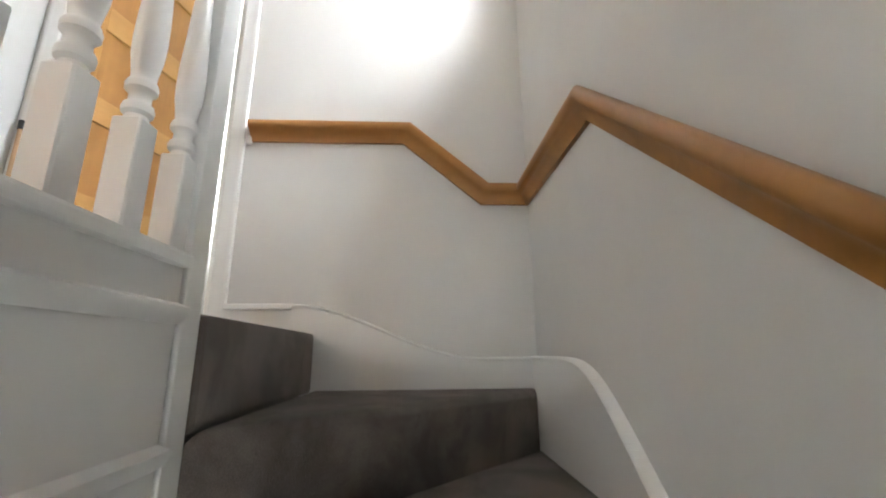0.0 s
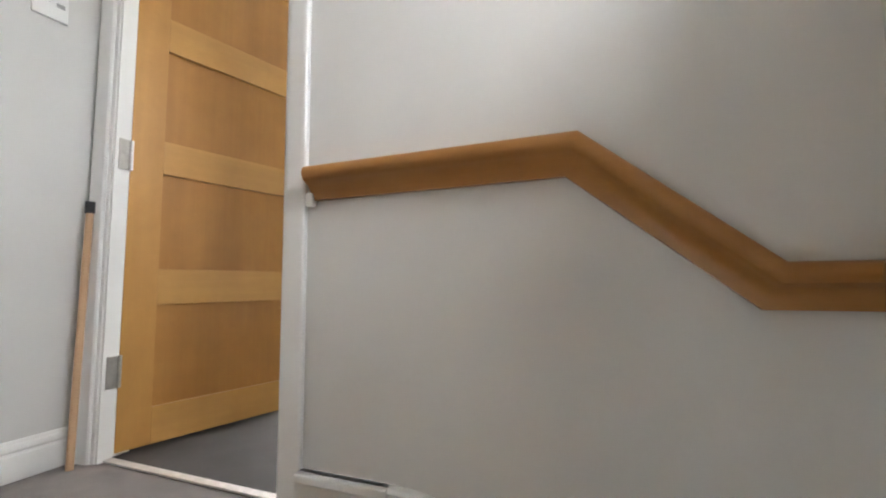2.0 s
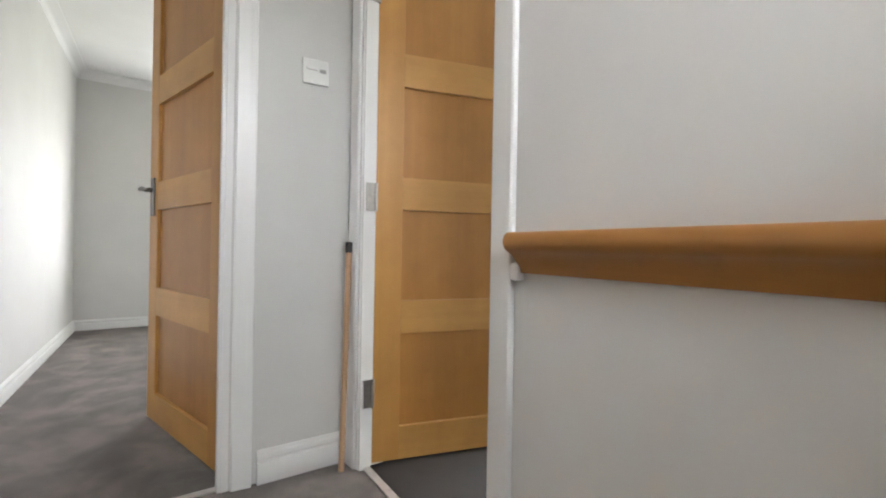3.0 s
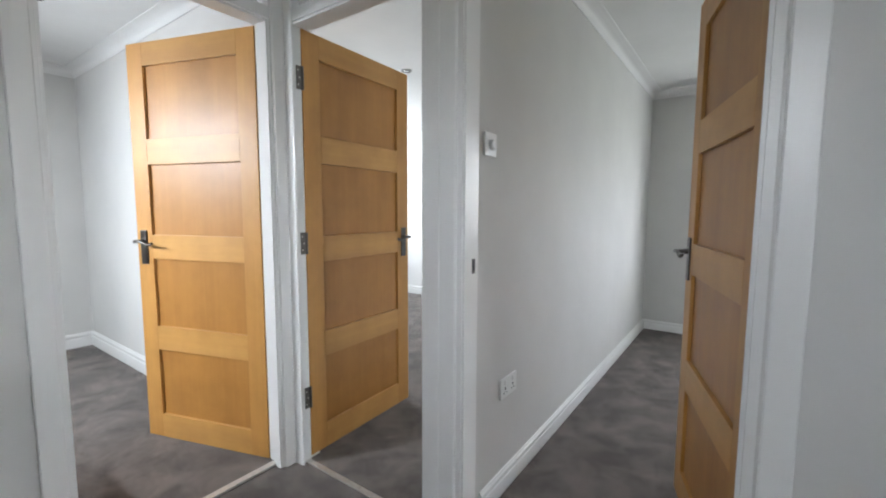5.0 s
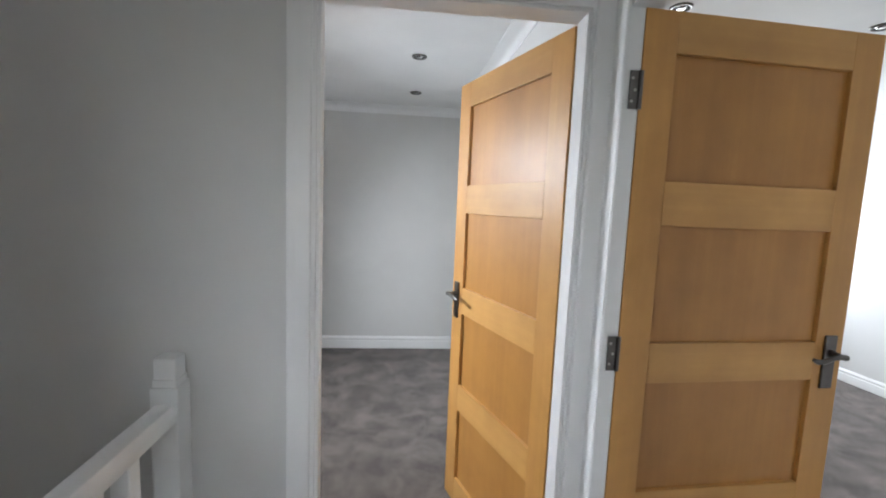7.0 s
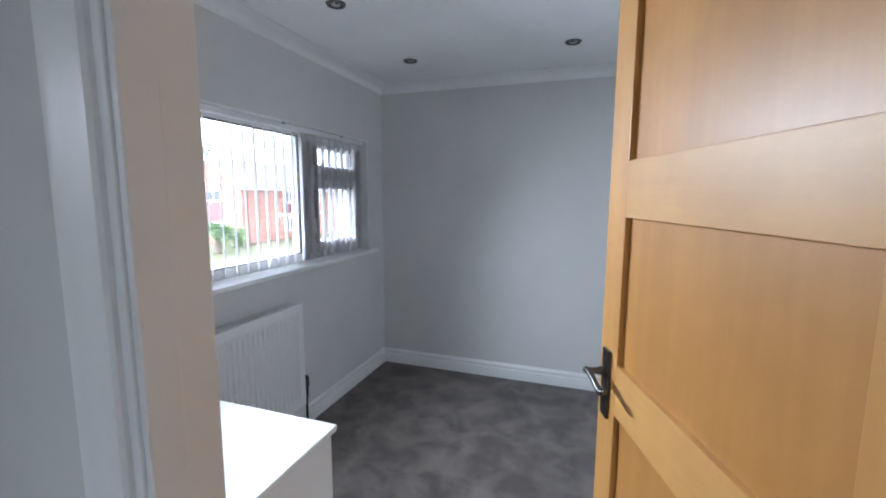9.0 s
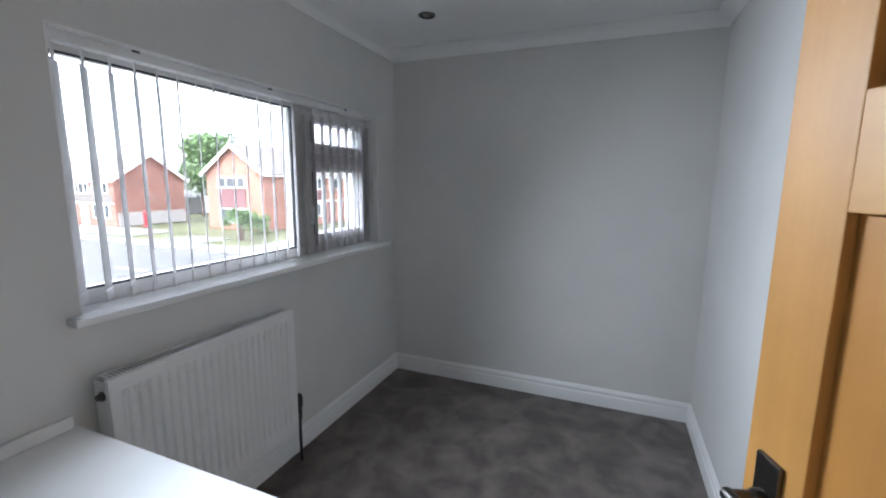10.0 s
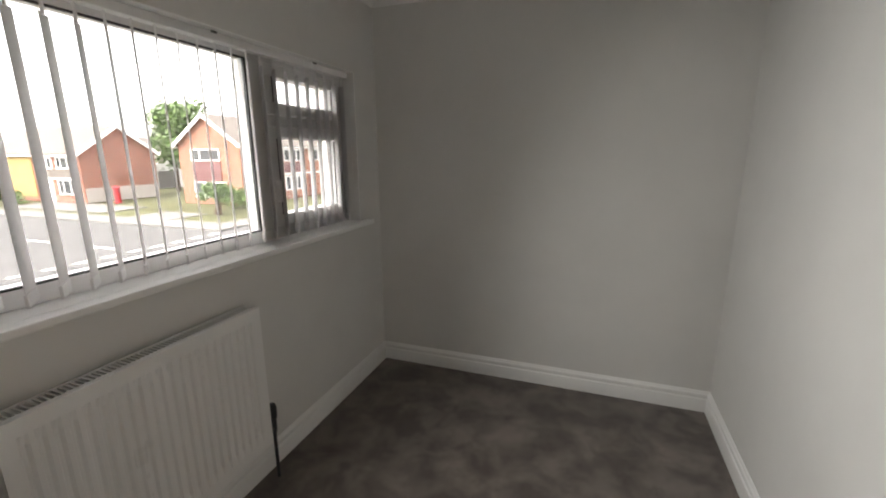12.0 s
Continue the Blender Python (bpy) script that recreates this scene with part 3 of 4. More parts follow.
def spindle(name, x, y, z0, z1, half, square_low, square_high, parent):
    """Square ends, a turned middle with rings."""
    bm = bmesh.new()
    block(bm, x - half, x + half, y - half, y + half, z0, z0 + square_low, bevel=0.003, seg=1)
    block(bm, x - half, x + half, y - half, y + half, z1 - square_high, z1, bevel=0.003, seg=1)
    a, b = z0 + square_low, z1 - square_high
    L = b - a
    low = [(0.96, -0.004), (0.80, 0.004), (0.70, 0.008), (0.98, 0.013), (1.02, 0.020), (0.94, 0.026), (0.72, 0.031), (0.70, 0.040), (0.76, 0.045),
           (1.02, 0.050), (1.04, 0.058), (0.94, 0.064), (0.78, 0.069), (0.84, 0.080), (1.04, 0.108), (1.10, 0.135), (1.06, 0.175)]
    high = [(0.60, -0.052), (0.62, -0.046), (0.95, -0.042), (0.98, -0.037), (0.92, -0.032), (0.68, -0.028), (0.70, -0.020), (0.98, -0.008), (0.98, 0.004)]
    rings = [(half * r, a + h) for r, h in low]
    rings += [(half * 0.88, a + L * 0.52), (half * 0.70, a + L * 0.70)] + [(half * r, b + h) for r, h in high]
    lathe(bm, rings, 20, (x, y, 0))
    return smooth(part(name, bm, GLOSS, parent), 40)


def newel(name, x, y, z0, ztop, half, parent):
    bm = bmesh.new()
    block(bm, x - half, x + half, y - half, y + half, z0, ztop - 0.075, bevel=0.004, seg=2)
    block(bm, x - half * 0.86, x + half * 0.86, y - half * 0.86, y + half * 0.86, ztop - 0.08, ztop - 0.055, bevel=0.003)
    block(bm, x - half * 0.8, x + half * 0.8, y - half * 0.8, y + half * 0.8, ztop - 0.058, ztop, bevel=0.006)
    return part(name, bm, GLOSS, parent)


newel("newel_post", NEWEL[0], NEWEL[1] - 0.004, -1.2, 1.06, 0.029, bal)
newel("half_newel", -1.17, -0.034, 0.0, 1.02, 0.034, bal)
RAILP = [(-0.030, 0.0), (0.030, 0.0), (0.034, 0.012), (0.032, 0.030), (0.022, 0.044), (0.0, 0.048), (-0.022, 0.044), (-0.032, 0.030), (-0.034, 0.012)]
bm = sweep(bmesh.new(), [(-1.17, -1.268, 0.855), (-1.17, -0.066, 0.855)], [(1, 0, 0)], RAILP)
smooth(part("hand_rail", bm, GLOSS, bal), 40)
part("capping", boxes((-1.213, -1.127, -1.267, -0.002, 0.068, 0.090), bevel=0.006), GLOSS, bal)
part("kerb_board", boxes((-1.190, -1.150, -1.267, -0.002, 0.0, 0.068)), GLOSS, bal)
part("apron", boxes((-1.196, -1.172, -1.267, -0.002, -0.30, 0.070), bevel=0.002), GLOSS, bal)
bead = [(0, 0), (0.006, 0), (0.016, 0.008), (0.022, 0.020), (0.022, 0.026), (0.0, 0.034)]
for z in (-0.022, -0.232):
    smooth(part("apron_moulding", sweep(bmesh.new(), [(-1.195, -1.267, z), (-1.195, -0.002, z)], [(-1, 0, 0)], bead), GLOSS, bal), 30)
for k in range(10):
    spindle("spindle", -1.17, -1.254 + 0.1145 * k, 0.089, 0.857, 0.0205, 0.17, 0.12, bal)

# ---- bulkhead over the stairs ----
bulk = empty("stair_bulkhead", label="white painted boxed-in stair bulkhead with a glossy top", category="bulkhead", kind="structure")
part("top_board", boxes((XR + 0.002, -1.118, 0.102, 0.828, 0.680, 0.702), bevel=0.005), BOXW, bulk)
part("side_panel", boxes((-1.15, -1.132, 0.102, 0.812, 0.0, 0.680)), BOXW, bulk)
part("end_panel", boxes((XR + 0.002, -1.150, 0.794, 0.812, -0.25, 0.680)), BOXW, bulk)
part("soffit", boxes((XR + 0.002, -1.15, 0.0, 0.794, 0.43, 0.45)), CEIL, bulk)
part("upstand", boxes((-1.974, -1.958, 0.102, 0.814, 0.703, 0.742), bevel=0.004), GLOSS, bulk)
part("stair_side", boxes((-1.20, -1.15, 0.1, 0.794, -0.25, 0.45)), CEIL, bulk)

# ---- bedroom window ----
y0, y1, z0, z1 = WIN
win = empty("window_1", label="white plastic bedroom window with one opening side light", category="window", kind="structure")
FX0, FX1 = -2.165, -2.095


def bar(name, a, b, lo, hi, parent=win, x0=FX0, x1=FX1, bevel=0.006):
    return part(name, boxes((x0, x1, a, b, lo, hi), bevel=bevel), UPVC, parent)


zs = 1.025
bar("frame_bottom", y0, y1, zs, zs + 0.055)
bar("frame_top", y0, y1, z1 - 0.05, z1)
bar("frame_side", y0, y0 + 0.05, zs + 0.055, z1 - 0.05)
bar("frame_side", y1 - 0.05, y1, zs + 0.055, z1 - 0.05)
bar("mullion", 1.950, 2.032, zs + 0.055, z1 - 0.05)
bar("transom", 2.032, y1 - 0.05, 1.545, 1.595)


def sash(name, a, b, lo, hi, w=0.052):
    sh = part(name, boxes((FX0 + 0.01, FX1 + 0.014, a, b, lo, lo + w), (FX0 + 0.01, FX1 + 0.014, a, b, hi - w, hi),
                          (FX0 + 0.01, FX1 + 0.014, a, a + w, lo + w, hi - w), (FX0 + 0.01, FX1 + 0.014, b - w, b, lo + w, hi - w), bevel=0.005), UPVC, win)
    g = part("pane", boxes((-2.134, -2.130, a + w - 0.004, b - w + 0.004, lo + w - 0.004, hi - w + 0.004)), GLASS, sh)
    g.visible_shadow = False
    part("gasket", boxes((FX1 + 0.004, FX1 + 0.0145, a + w - 0.006, a + w, lo + w, hi - w), (FX1 + 0.004, FX1 + 0.0145, b - w, b - w + 0.006, lo + w, hi - w)), BLACK, sh)
    return sh


lower = sash("side_sash", 2.036, y1 - 0.054, zs + 0.060, 1.541)
upper = sash("top_sash", 2.036, y1 - 0.054, 1.599, z1 - 0.054)
for sh, yy, zz, ln in ((lower, 2.062, 1.25, (0.012, 0.10)), (upper, 2.31, 1.628, (0.10, 0.012))):
    part("catch", boxes((FX1 + 0.014, FX1 + 0.034, yy - ln[0] / 2 - 0.004, yy + ln[0] / 2 + 0.004, zz - ln[1] / 2, zz + ln[1] / 2), bevel=0.004), UPVC, sh)
g = part("pane", boxes((-2.134, -2.130, y0 + 0.046, 1.954, zs + 0.051, z1 - 0.046)), GLASS, win)
g.visible_shadow = False
part("gasket", boxes((FX1 - 0.012, FX1 + 0.001, 1.942, 1.952, zs + 0.055, z1 - 0.05), (FX1 - 0.012, FX1 + 0.001, y0 + 0.05, 1.942, zs + 0.053, zs + 0.060),
                     (FX1 - 0.012, FX1 + 0.001, y0 + 0.05, 1.942, z1 - 0.056, z1 - 0.05)), BLACK, win)
part("outer_sill", boxes((-2.33, FX0 + 0.01, y0 - 0.04, y1 + 0.04, 0.99, 1.02), bevel=0.006), UPVC, win)
part("window_sill", boxes((FX1 - 0.01, -1.998, y0 + 0.001, y1 - 0.001, 1.001, zs), (-1.9985, -1.945, y0 - 0.04, y1 + 0.075, 1.0, zs), bevel=0.005), GLOSS, win)
for a, b, lo, hi, nm in ((y0, y0 + 0.004, zs, z1, "reveal"), (y1 - 0.004, y1, zs, z1, "reveal"), (y0, y1, z1 - 0.004, z1, "reveal")):
    part(nm, boxes((FX1, -1.999, a, b, lo, hi)), CEIL, win)

# ---- vertical blind ----
blind = empty("vertical_blind", label="white fabric vertical blind with slats turned open", category="blind")
part("headrail", boxes((-2.075, -2.035, y0 + 0.012, y1 - 0.012, z1 - 0.036, z1 - 0.005), bevel=0.004), UPVC, blind)
for yy in (1.15, 1.75, 2.35):
    part("bracket", boxes((-2.078, -2.030, yy - 0.012, yy + 0.012, z1 - 0.011, z1 - 0.003), bevel=0.002), PEWTER, blind)
bm = bmesh.new()
half, hh = 0.0445, 1.782
cols = 5
grid = []
for i in range(cols):
    u = -1 + 2 * i / (cols - 1)
    grid.append((u * half, 0.0035 * (1 - u * u)))
th = 0.0005
fr = [[bm.verts.new((gx, gy + th, z)) for gx, gy in grid] for z in (1.045, 1.40, hh)]
bk = [[bm.verts.new((gx, gy - th, z)) for gx, gy in grid] for z in (1.045, 1.40, hh)]
for rows, flip in ((fr, False), (bk, True)):
    for r0, r1 in zip(rows, rows[1:]):
        for i in range(cols - 1):
            q = (r0[i], r0[i + 1], r1[i + 1], r1[i])
            bm.faces.new(q[::-1] if flip else q)
for i in (0, cols - 1):
    for k in range(2):
        bm.faces.new((fr[k][i], fr[k + 1][i], bk[k + 1][i], bk[k][i]))
slat = part("slat", bm, FABRIC, blind)
hanger = part("hanger", boxes((-0.008, 0.008, -0.003, 0.003, 1.775, 1.835), bevel=0.001), UPVC, slat)
weight = part("weight", boxes((-half + 0.003, half - 0.003, -0.003, 0.005, 1.041, 1.075), bevel=0.001), UPVC, slat)
ys = [0.925 + 0.0765 * k for k in range(23)]
rng = random.Random(4)
for k, yy in enumerate(ys):
    m = pose(-2.056, yy, 0, 0, 0, 140.0 + rng.uniform(-1.5, 1.5))
    if k == 0:
        slat.matrix_local = m
        continue
    for src in (slat, hanger, weight):
        o = src.copy()
        scene.collection.objects.link(o)
        if src is slat:
            top = o
            o.parent, o.matrix_local = blind, m
        else:
            o.parent = top
            o.matrix_parent_inverse = Matrix()
bm = tube(bmesh.new(), [(-2.03, y1 - 0.03, z1 - 0.03), (-2.022, y1 - 0.025, 1.5), (-2.025, y1 - 0.02, 1.12)], 0.0018, 6)
part("chain", bm, UPVC, blind)

# ---- radiator ----
rad = empty("radiator", pose(0, 0, 0), "white enamelled panel radiator with pressed flutes, wall-hung under the window", "radiator")
RX, RY0, RY1, RZ0, RZ1 = -1.905, 0.885, 1.690, 0.212, 0.828
bm = bmesh.new()
cols = []
n = 22
margin = 0.035
pitch = (RY1 - RY0 - 2 * margin) / n
cols.append((RY0, 0.0))
for k in range(n):
    a = RY0 + margin + pitch * k
    cols += [(a, 0.0), (a + pitch * 0.20, -0.010), (a + pitch * 0.48, -0.010), (a + pitch * 0.68, 0.0)]
cols += [(RY1 - margin, 0.0), (RY1, 0.0)]
levels = [(RZ0, 0), (RZ0 + 0.045, 0), (RZ0 + 0.075, 1), (RZ1 - 0.075, 1), (RZ1 - 0.045, 0), (RZ1, 0)]
g0 = [[bm.verts.new((RX + d * f, y, z)) for y, d in cols] for z, f in levels]
g1 = [[bm.verts.new((RX - 0.014, y, z)) for y, d in cols] for z, f in (levels[0], levels[-1])]
for r0, r1 in zip(g0, g0[1:]):
    for i in range(len(cols) - 1):
        bm.faces.new((r0[i], r0[i + 1], r1[i + 1], r1[i]))
for i in range(len(cols) - 1):
    bm.faces.new((g1[0][i], g1[0][i + 1], g1[1][i + 1], g1[1][i]))
    bm.faces.new((g0[0][i], g0[0][i + 1], g1[0][i + 1], g1[0][i]))
    bm.faces.new((g0[-1][i], g0[-1][i + 1], g1[1][i + 1], g1[1][i]))
smooth(part("front_panel", bm, ENAMEL, rad), 14)
part("back_panel", boxes((-1.985, -1.972, RY0 + 0.005, RY1 - 0.005, RZ0, RZ1 - 0.004), bevel=0.003), ENAMEL, rad)
for a in (RY0 + 0.001, RY1 - 0.003):
    part("side_panel", boxes((-1.980, RX - 0.006, a, a + 0.002, RZ0 + 0.02, RZ1 - 0.01)), ENAMEL, rad)
gr = part("top_grille", boxes((-1.980, -1.972, RY0, RY1, RZ1 - 0.006, RZ1 + 0.001), (RX - 0.020, RX - 0.008, RY0, RY1, RZ1 - 0.006, RZ1 + 0.001)), ENAMEL, rad)
gb = part("grille_bar", boxes((-1.973, RX - 0.019, 0.0, 0.0045, RZ1 - 0.005, RZ1)), ENAMEL, gr)
gb.location.y = RY0 + 0.012
for k in range(1, 58):
    o = gb.copy()
    scene.collection.objects.link(o)
    o.parent, o.location.y = gr, RY0 + 0.012 + 0.0135 * k
# one solid block; the shade between the panels is put into its colour
part("fins", boxes((-1.960, RX - 0.03, RY0 + 0.02, RY1 - 0.02, RZ0 + 0.03, RZ1 - 0.035)), DARKHOLE, rad, "convector fins as one block, shade put in as near-black")
bm = lathe(bmesh.new(), [(0.016, 0), (0.016, 0.004), (0.010, 0.006), (0.010, 0.016)], 16, (0, 0, 0), "y")
pl = part("end_plug", bm, PEWTER, rad)
pl.matrix_local = pose(-1.94, RY0 - 0.001, RZ1 - 0.055, 0, 0, 180)
valve = part("valve_body", lathe(bmesh.new(), [(0.011, 0.235), (0.013, 0.25), (0.013, 0.29), (0.010, 0.30)], 16, (-1.925, 1.722, 0)), BLACK, rad)
part("valve_head", lathe(bmesh.new(), [(0.014, 0.30), (0.018, 0.31), (0.018, 0.355), (0.013, 0.372)], 18, (-1.925, 1.722, 0)), BLACK, valve)
part("union", tube(bmesh.new(), [(-1.925, 1.722, 0.262), (-1.925, 1.688, 0.262)], 0.010, 12), PEWTER, valve)
part("pipe", tube(bmesh.new(), [(-1.925, 1.722, 0.001), (-1.925, 1.722, 0.24)], 0.0075, 12), BLACK, rad)
part("pipe", tube(bmesh.new(), [(-1.925, 0.860, 0.001), (-1.925, 0.860, 0.25), (-1.925, 0.888, 0.262)], 0.0075, 12), BLACK, rad)

# ---- recessed spotlights ----
spots = [(-0.497, 1.51), (-0.49, 2.352), (-1.516, 2.38), (-1.516, 1.51), (0.60, 0.652), (1.585, 0.655), (2.57, 0.655), (1.585, 1.9)]
sl = empty("spotlight", pose(spots[0][0], spots[0][1], H), "small recessed ceiling spotlight with a dark chrome ring, switched off", "spotlight", "ceiling spotlights")
ring = [(0.030, -0.001), (0.034, -0.006), (0.042, -0.007), (0.046, -0.003), (0.047, 0.001)]
smooth(part("bezel", lathe(bmesh.new(), ring, 28, caps=False), PEWTER, sl), 50)
part("reflector", lathe(bmesh.new(), [(0.031, -0.0025), (0.027, -0.0015)], 24), DARKHOLE, sl)
smooth(part("bulb", lathe(bmesh.new(), [(0.013, -0.009), (0.020, -0.007), (0.024, -0.003)], 20), CHROME, sl), 60)
for x, y in spots[1:]:
    copy_thing(sl, pose(x, y, H))


# ---- switches and sockets ----
def wall_plate(name, m, w, h, label, category):
    """A moulded plate: local y points out of the wall, x along it."""
    e = empty(name, m, label, category)
    part("plate", boxes((-w / 2, w / 2, 0, 0.009, -h / 2, h / 2), bevel=0.003), PLASTIC, e)
    return e


s1 = wall_plate("light_switch", pose(-0.0005, -1.978, 1.41, 0, 2, 90), 0.092, 0.088, "white plastic light switch, fixed slightly askew on grey wall", "light switch")
part("rocker", boxes((-0.006, 0.034, 0.008, 0.013, 0.004, 0.014), bevel=0.002), PLASTIC, s1)
# small shadow beside the rocker, painted as a flat grey strip
part("shadow_gap", boxes((-0.036, -0.014, 0.0085, 0.0095, -0.001, 0.012)), plain("shadow_grey", (0.35, 0.35, 0.34)), s1)
s2 = wall_plate("dimmer_switch", pose(0.235, -0.8895, 1.43, 0, 0, 180), 0.086, 0.086, "white plastic dimmer switch with a round knob", "light switch")
part("knob", lathe(bmesh.new(), [(0.019, 0.008), (0.018, 0.022), (0.014, 0.026)], 20, axis="y"), PLASTIC, s2)
s3 = wall_plate("wall_socket", pose(0.42, -0.8895, 0.45, 0, 0, 180), 0.146, 0.086, "white plastic double wall socket above the skirting", "socket")
for dx in (-0.035, 0.035):
    part("rocker", boxes((dx - 0.008, dx + 0.008, 0.008, 0.013, 0.014, 0.032), bevel=0.002), PLASTIC, s3)
    part("pin_holes", boxes((dx - 0.004, dx + 0.004, 0.0085, 0.0095, -0.008, 0.002), (dx - 0.016, dx - 0.008, 0.0085, 0.0095, -0.022, -0.018),
                            (dx + 0.008, dx + 0.016, 0.0085, 0.0095, -0.022, -0.018)), DARKHOLE, s3)

# ---- pole in the landing corner ----
pole = empty("loft_pole", label="slim pale wooden pole with black cap leaning in a corner", category="pole")
a, b = Vector((-0.074, -2.072, 0.0)), Vector((-0.046, -2.098, 0.80))
part("shaft", tube(bmesh.new(), [a, a.lerp(b, 0.5), b], 0.0105, 12), PALE, pole)
part("end_cap", tube(bmesh.new(), [b.lerp(a, 0.035), b + (b - a) * 0.012], 0.0135, 12), BLACK, pole)

# ---- toilet seen past the bathroom door ----
wc = empty("toilet", pose(-0.62, -3.62, 0), "white ceramic toilet with its lid closed", "toilet")
bm = bmesh.new()
lathe(bm, [(0.10, 0), (0.105, 0.03), (0.09, 0.12), (0.12, 0.24), (0.18, 0.36), (0.19, 0.40)], 28, (0, 0, 0))
for v in bm.verts:
    v.co.y = v.co.y * 1.25 + 0.12
smooth(part("pan", bm, CERAMIC, wc), 60)
bm = lathe(bmesh.new(), [(0.188, 0.402), (0.192, 0.41), (0.192, 0.425), (0.17, 0.436)], 28, (0, 0, 0))
for v in bm.verts:
    v.co.y = v.co.y * 1.25 + 0.12
smooth(part("seat_lid", bm, PLASTIC, wc), 50)
cis = part("cistern", boxes((-0.20, 0.20, -0.32, -0.14, 0.40, 0.76), bevel=0.02), CERAMIC, wc)
part("cistern_lid", boxes((-0.21, 0.21, -0.33, -0.13, 0.765, 0.80), bevel=0.01), CERAMIC, cis)

# windows of the other rooms: plain frames; the hall one is added for its light
for nm, ax, (a, b, lo, hi), f in (("window_2", "y", WIN2, YF + 0.14), ("window_3", "x", WIN3, XE + 0.14), ("window_4", "y", WINB, YS - 0.14), ("window_5", "x", WINFILL, XR - 0.14), ("window_6", "x", WINS, XR - 0.235)):
    w = empty(nm, label="small white plastic window high over the stairs" if nm == "window_6" else "plain white plastic window, assumed and mostly out of view", category="window", kind="structure")

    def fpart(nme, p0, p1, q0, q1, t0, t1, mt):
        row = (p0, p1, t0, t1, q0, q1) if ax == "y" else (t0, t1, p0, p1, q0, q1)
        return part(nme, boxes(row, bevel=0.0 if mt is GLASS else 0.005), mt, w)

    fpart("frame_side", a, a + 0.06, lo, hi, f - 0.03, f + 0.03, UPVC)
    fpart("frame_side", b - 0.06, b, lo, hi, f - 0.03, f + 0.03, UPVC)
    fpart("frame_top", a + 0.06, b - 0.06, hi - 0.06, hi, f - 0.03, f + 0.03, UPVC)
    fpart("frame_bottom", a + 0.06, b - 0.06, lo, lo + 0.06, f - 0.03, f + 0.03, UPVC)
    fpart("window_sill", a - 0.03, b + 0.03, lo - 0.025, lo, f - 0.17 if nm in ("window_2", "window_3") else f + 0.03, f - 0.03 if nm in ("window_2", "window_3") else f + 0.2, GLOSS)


# ---- outside ----
GZ = -2.7
structure("ground", boxes((-400, 400, -400, 400, GZ - 0.4, GZ - 0.04)), GRASS, "rough green grass and verges")
structure("road", boxes((-19.5, -9.0, -120, 150, GZ - 0.039, GZ), (-120, -19.5, 8.0, 17.5, GZ - 0.039, GZ)), ASPHALT, "grey asphalt road junction")
structure("pavement", boxes((-9.0, -7.2, -120, 150, GZ - 0.04, GZ + 0.1), (-21.3, -19.5, 17.5, 150, GZ - 0.04, GZ + 0.1), (-120, -21.3, 17.5, 19.3, GZ - 0.04, GZ + 0.1),
                        (-21.3, -19.5, -120, 8.0, GZ - 0.04, GZ + 0.1), (-120, -21.3, 6.2, 8.0, GZ - 0.04, GZ + 0.1)), PAVING, "pale concrete pavement with a raised kerb")
marks = empty("road_markings", label="worn white painted road markings at the junction", category="road marking", kind="structure")
for k in range(9):
    part("dash", boxes((-19.45, -19.2, 8.4 + k * 1.02, 9.0 + k * 1.02, GZ + 0.001, GZ + 0.005)), ROADPAINT, marks)
for k in range(14):
    part("dash", boxes((-14.3, -14.15, -18 + k * 4.5, -16 + k * 4.5, GZ + 0.001, GZ + 0.005)), ROADPAINT, marks)
for k in range(8):
    part("dash", boxes((-22.5 - k * 4.5, -20.5 - k * 4.5, 12.65, 12.8, GZ + 0.001, GZ + 0.005)), ROADPAINT, marks)
structure("pavement_drive", boxes((-46, -34, 20.5, 24.0, GZ - 0.03, GZ + 0.02), (-30, -26, 19.3, 22.5, GZ - 0.03, GZ + 0.02)), PAVING, "pale concrete drive beside the houses")


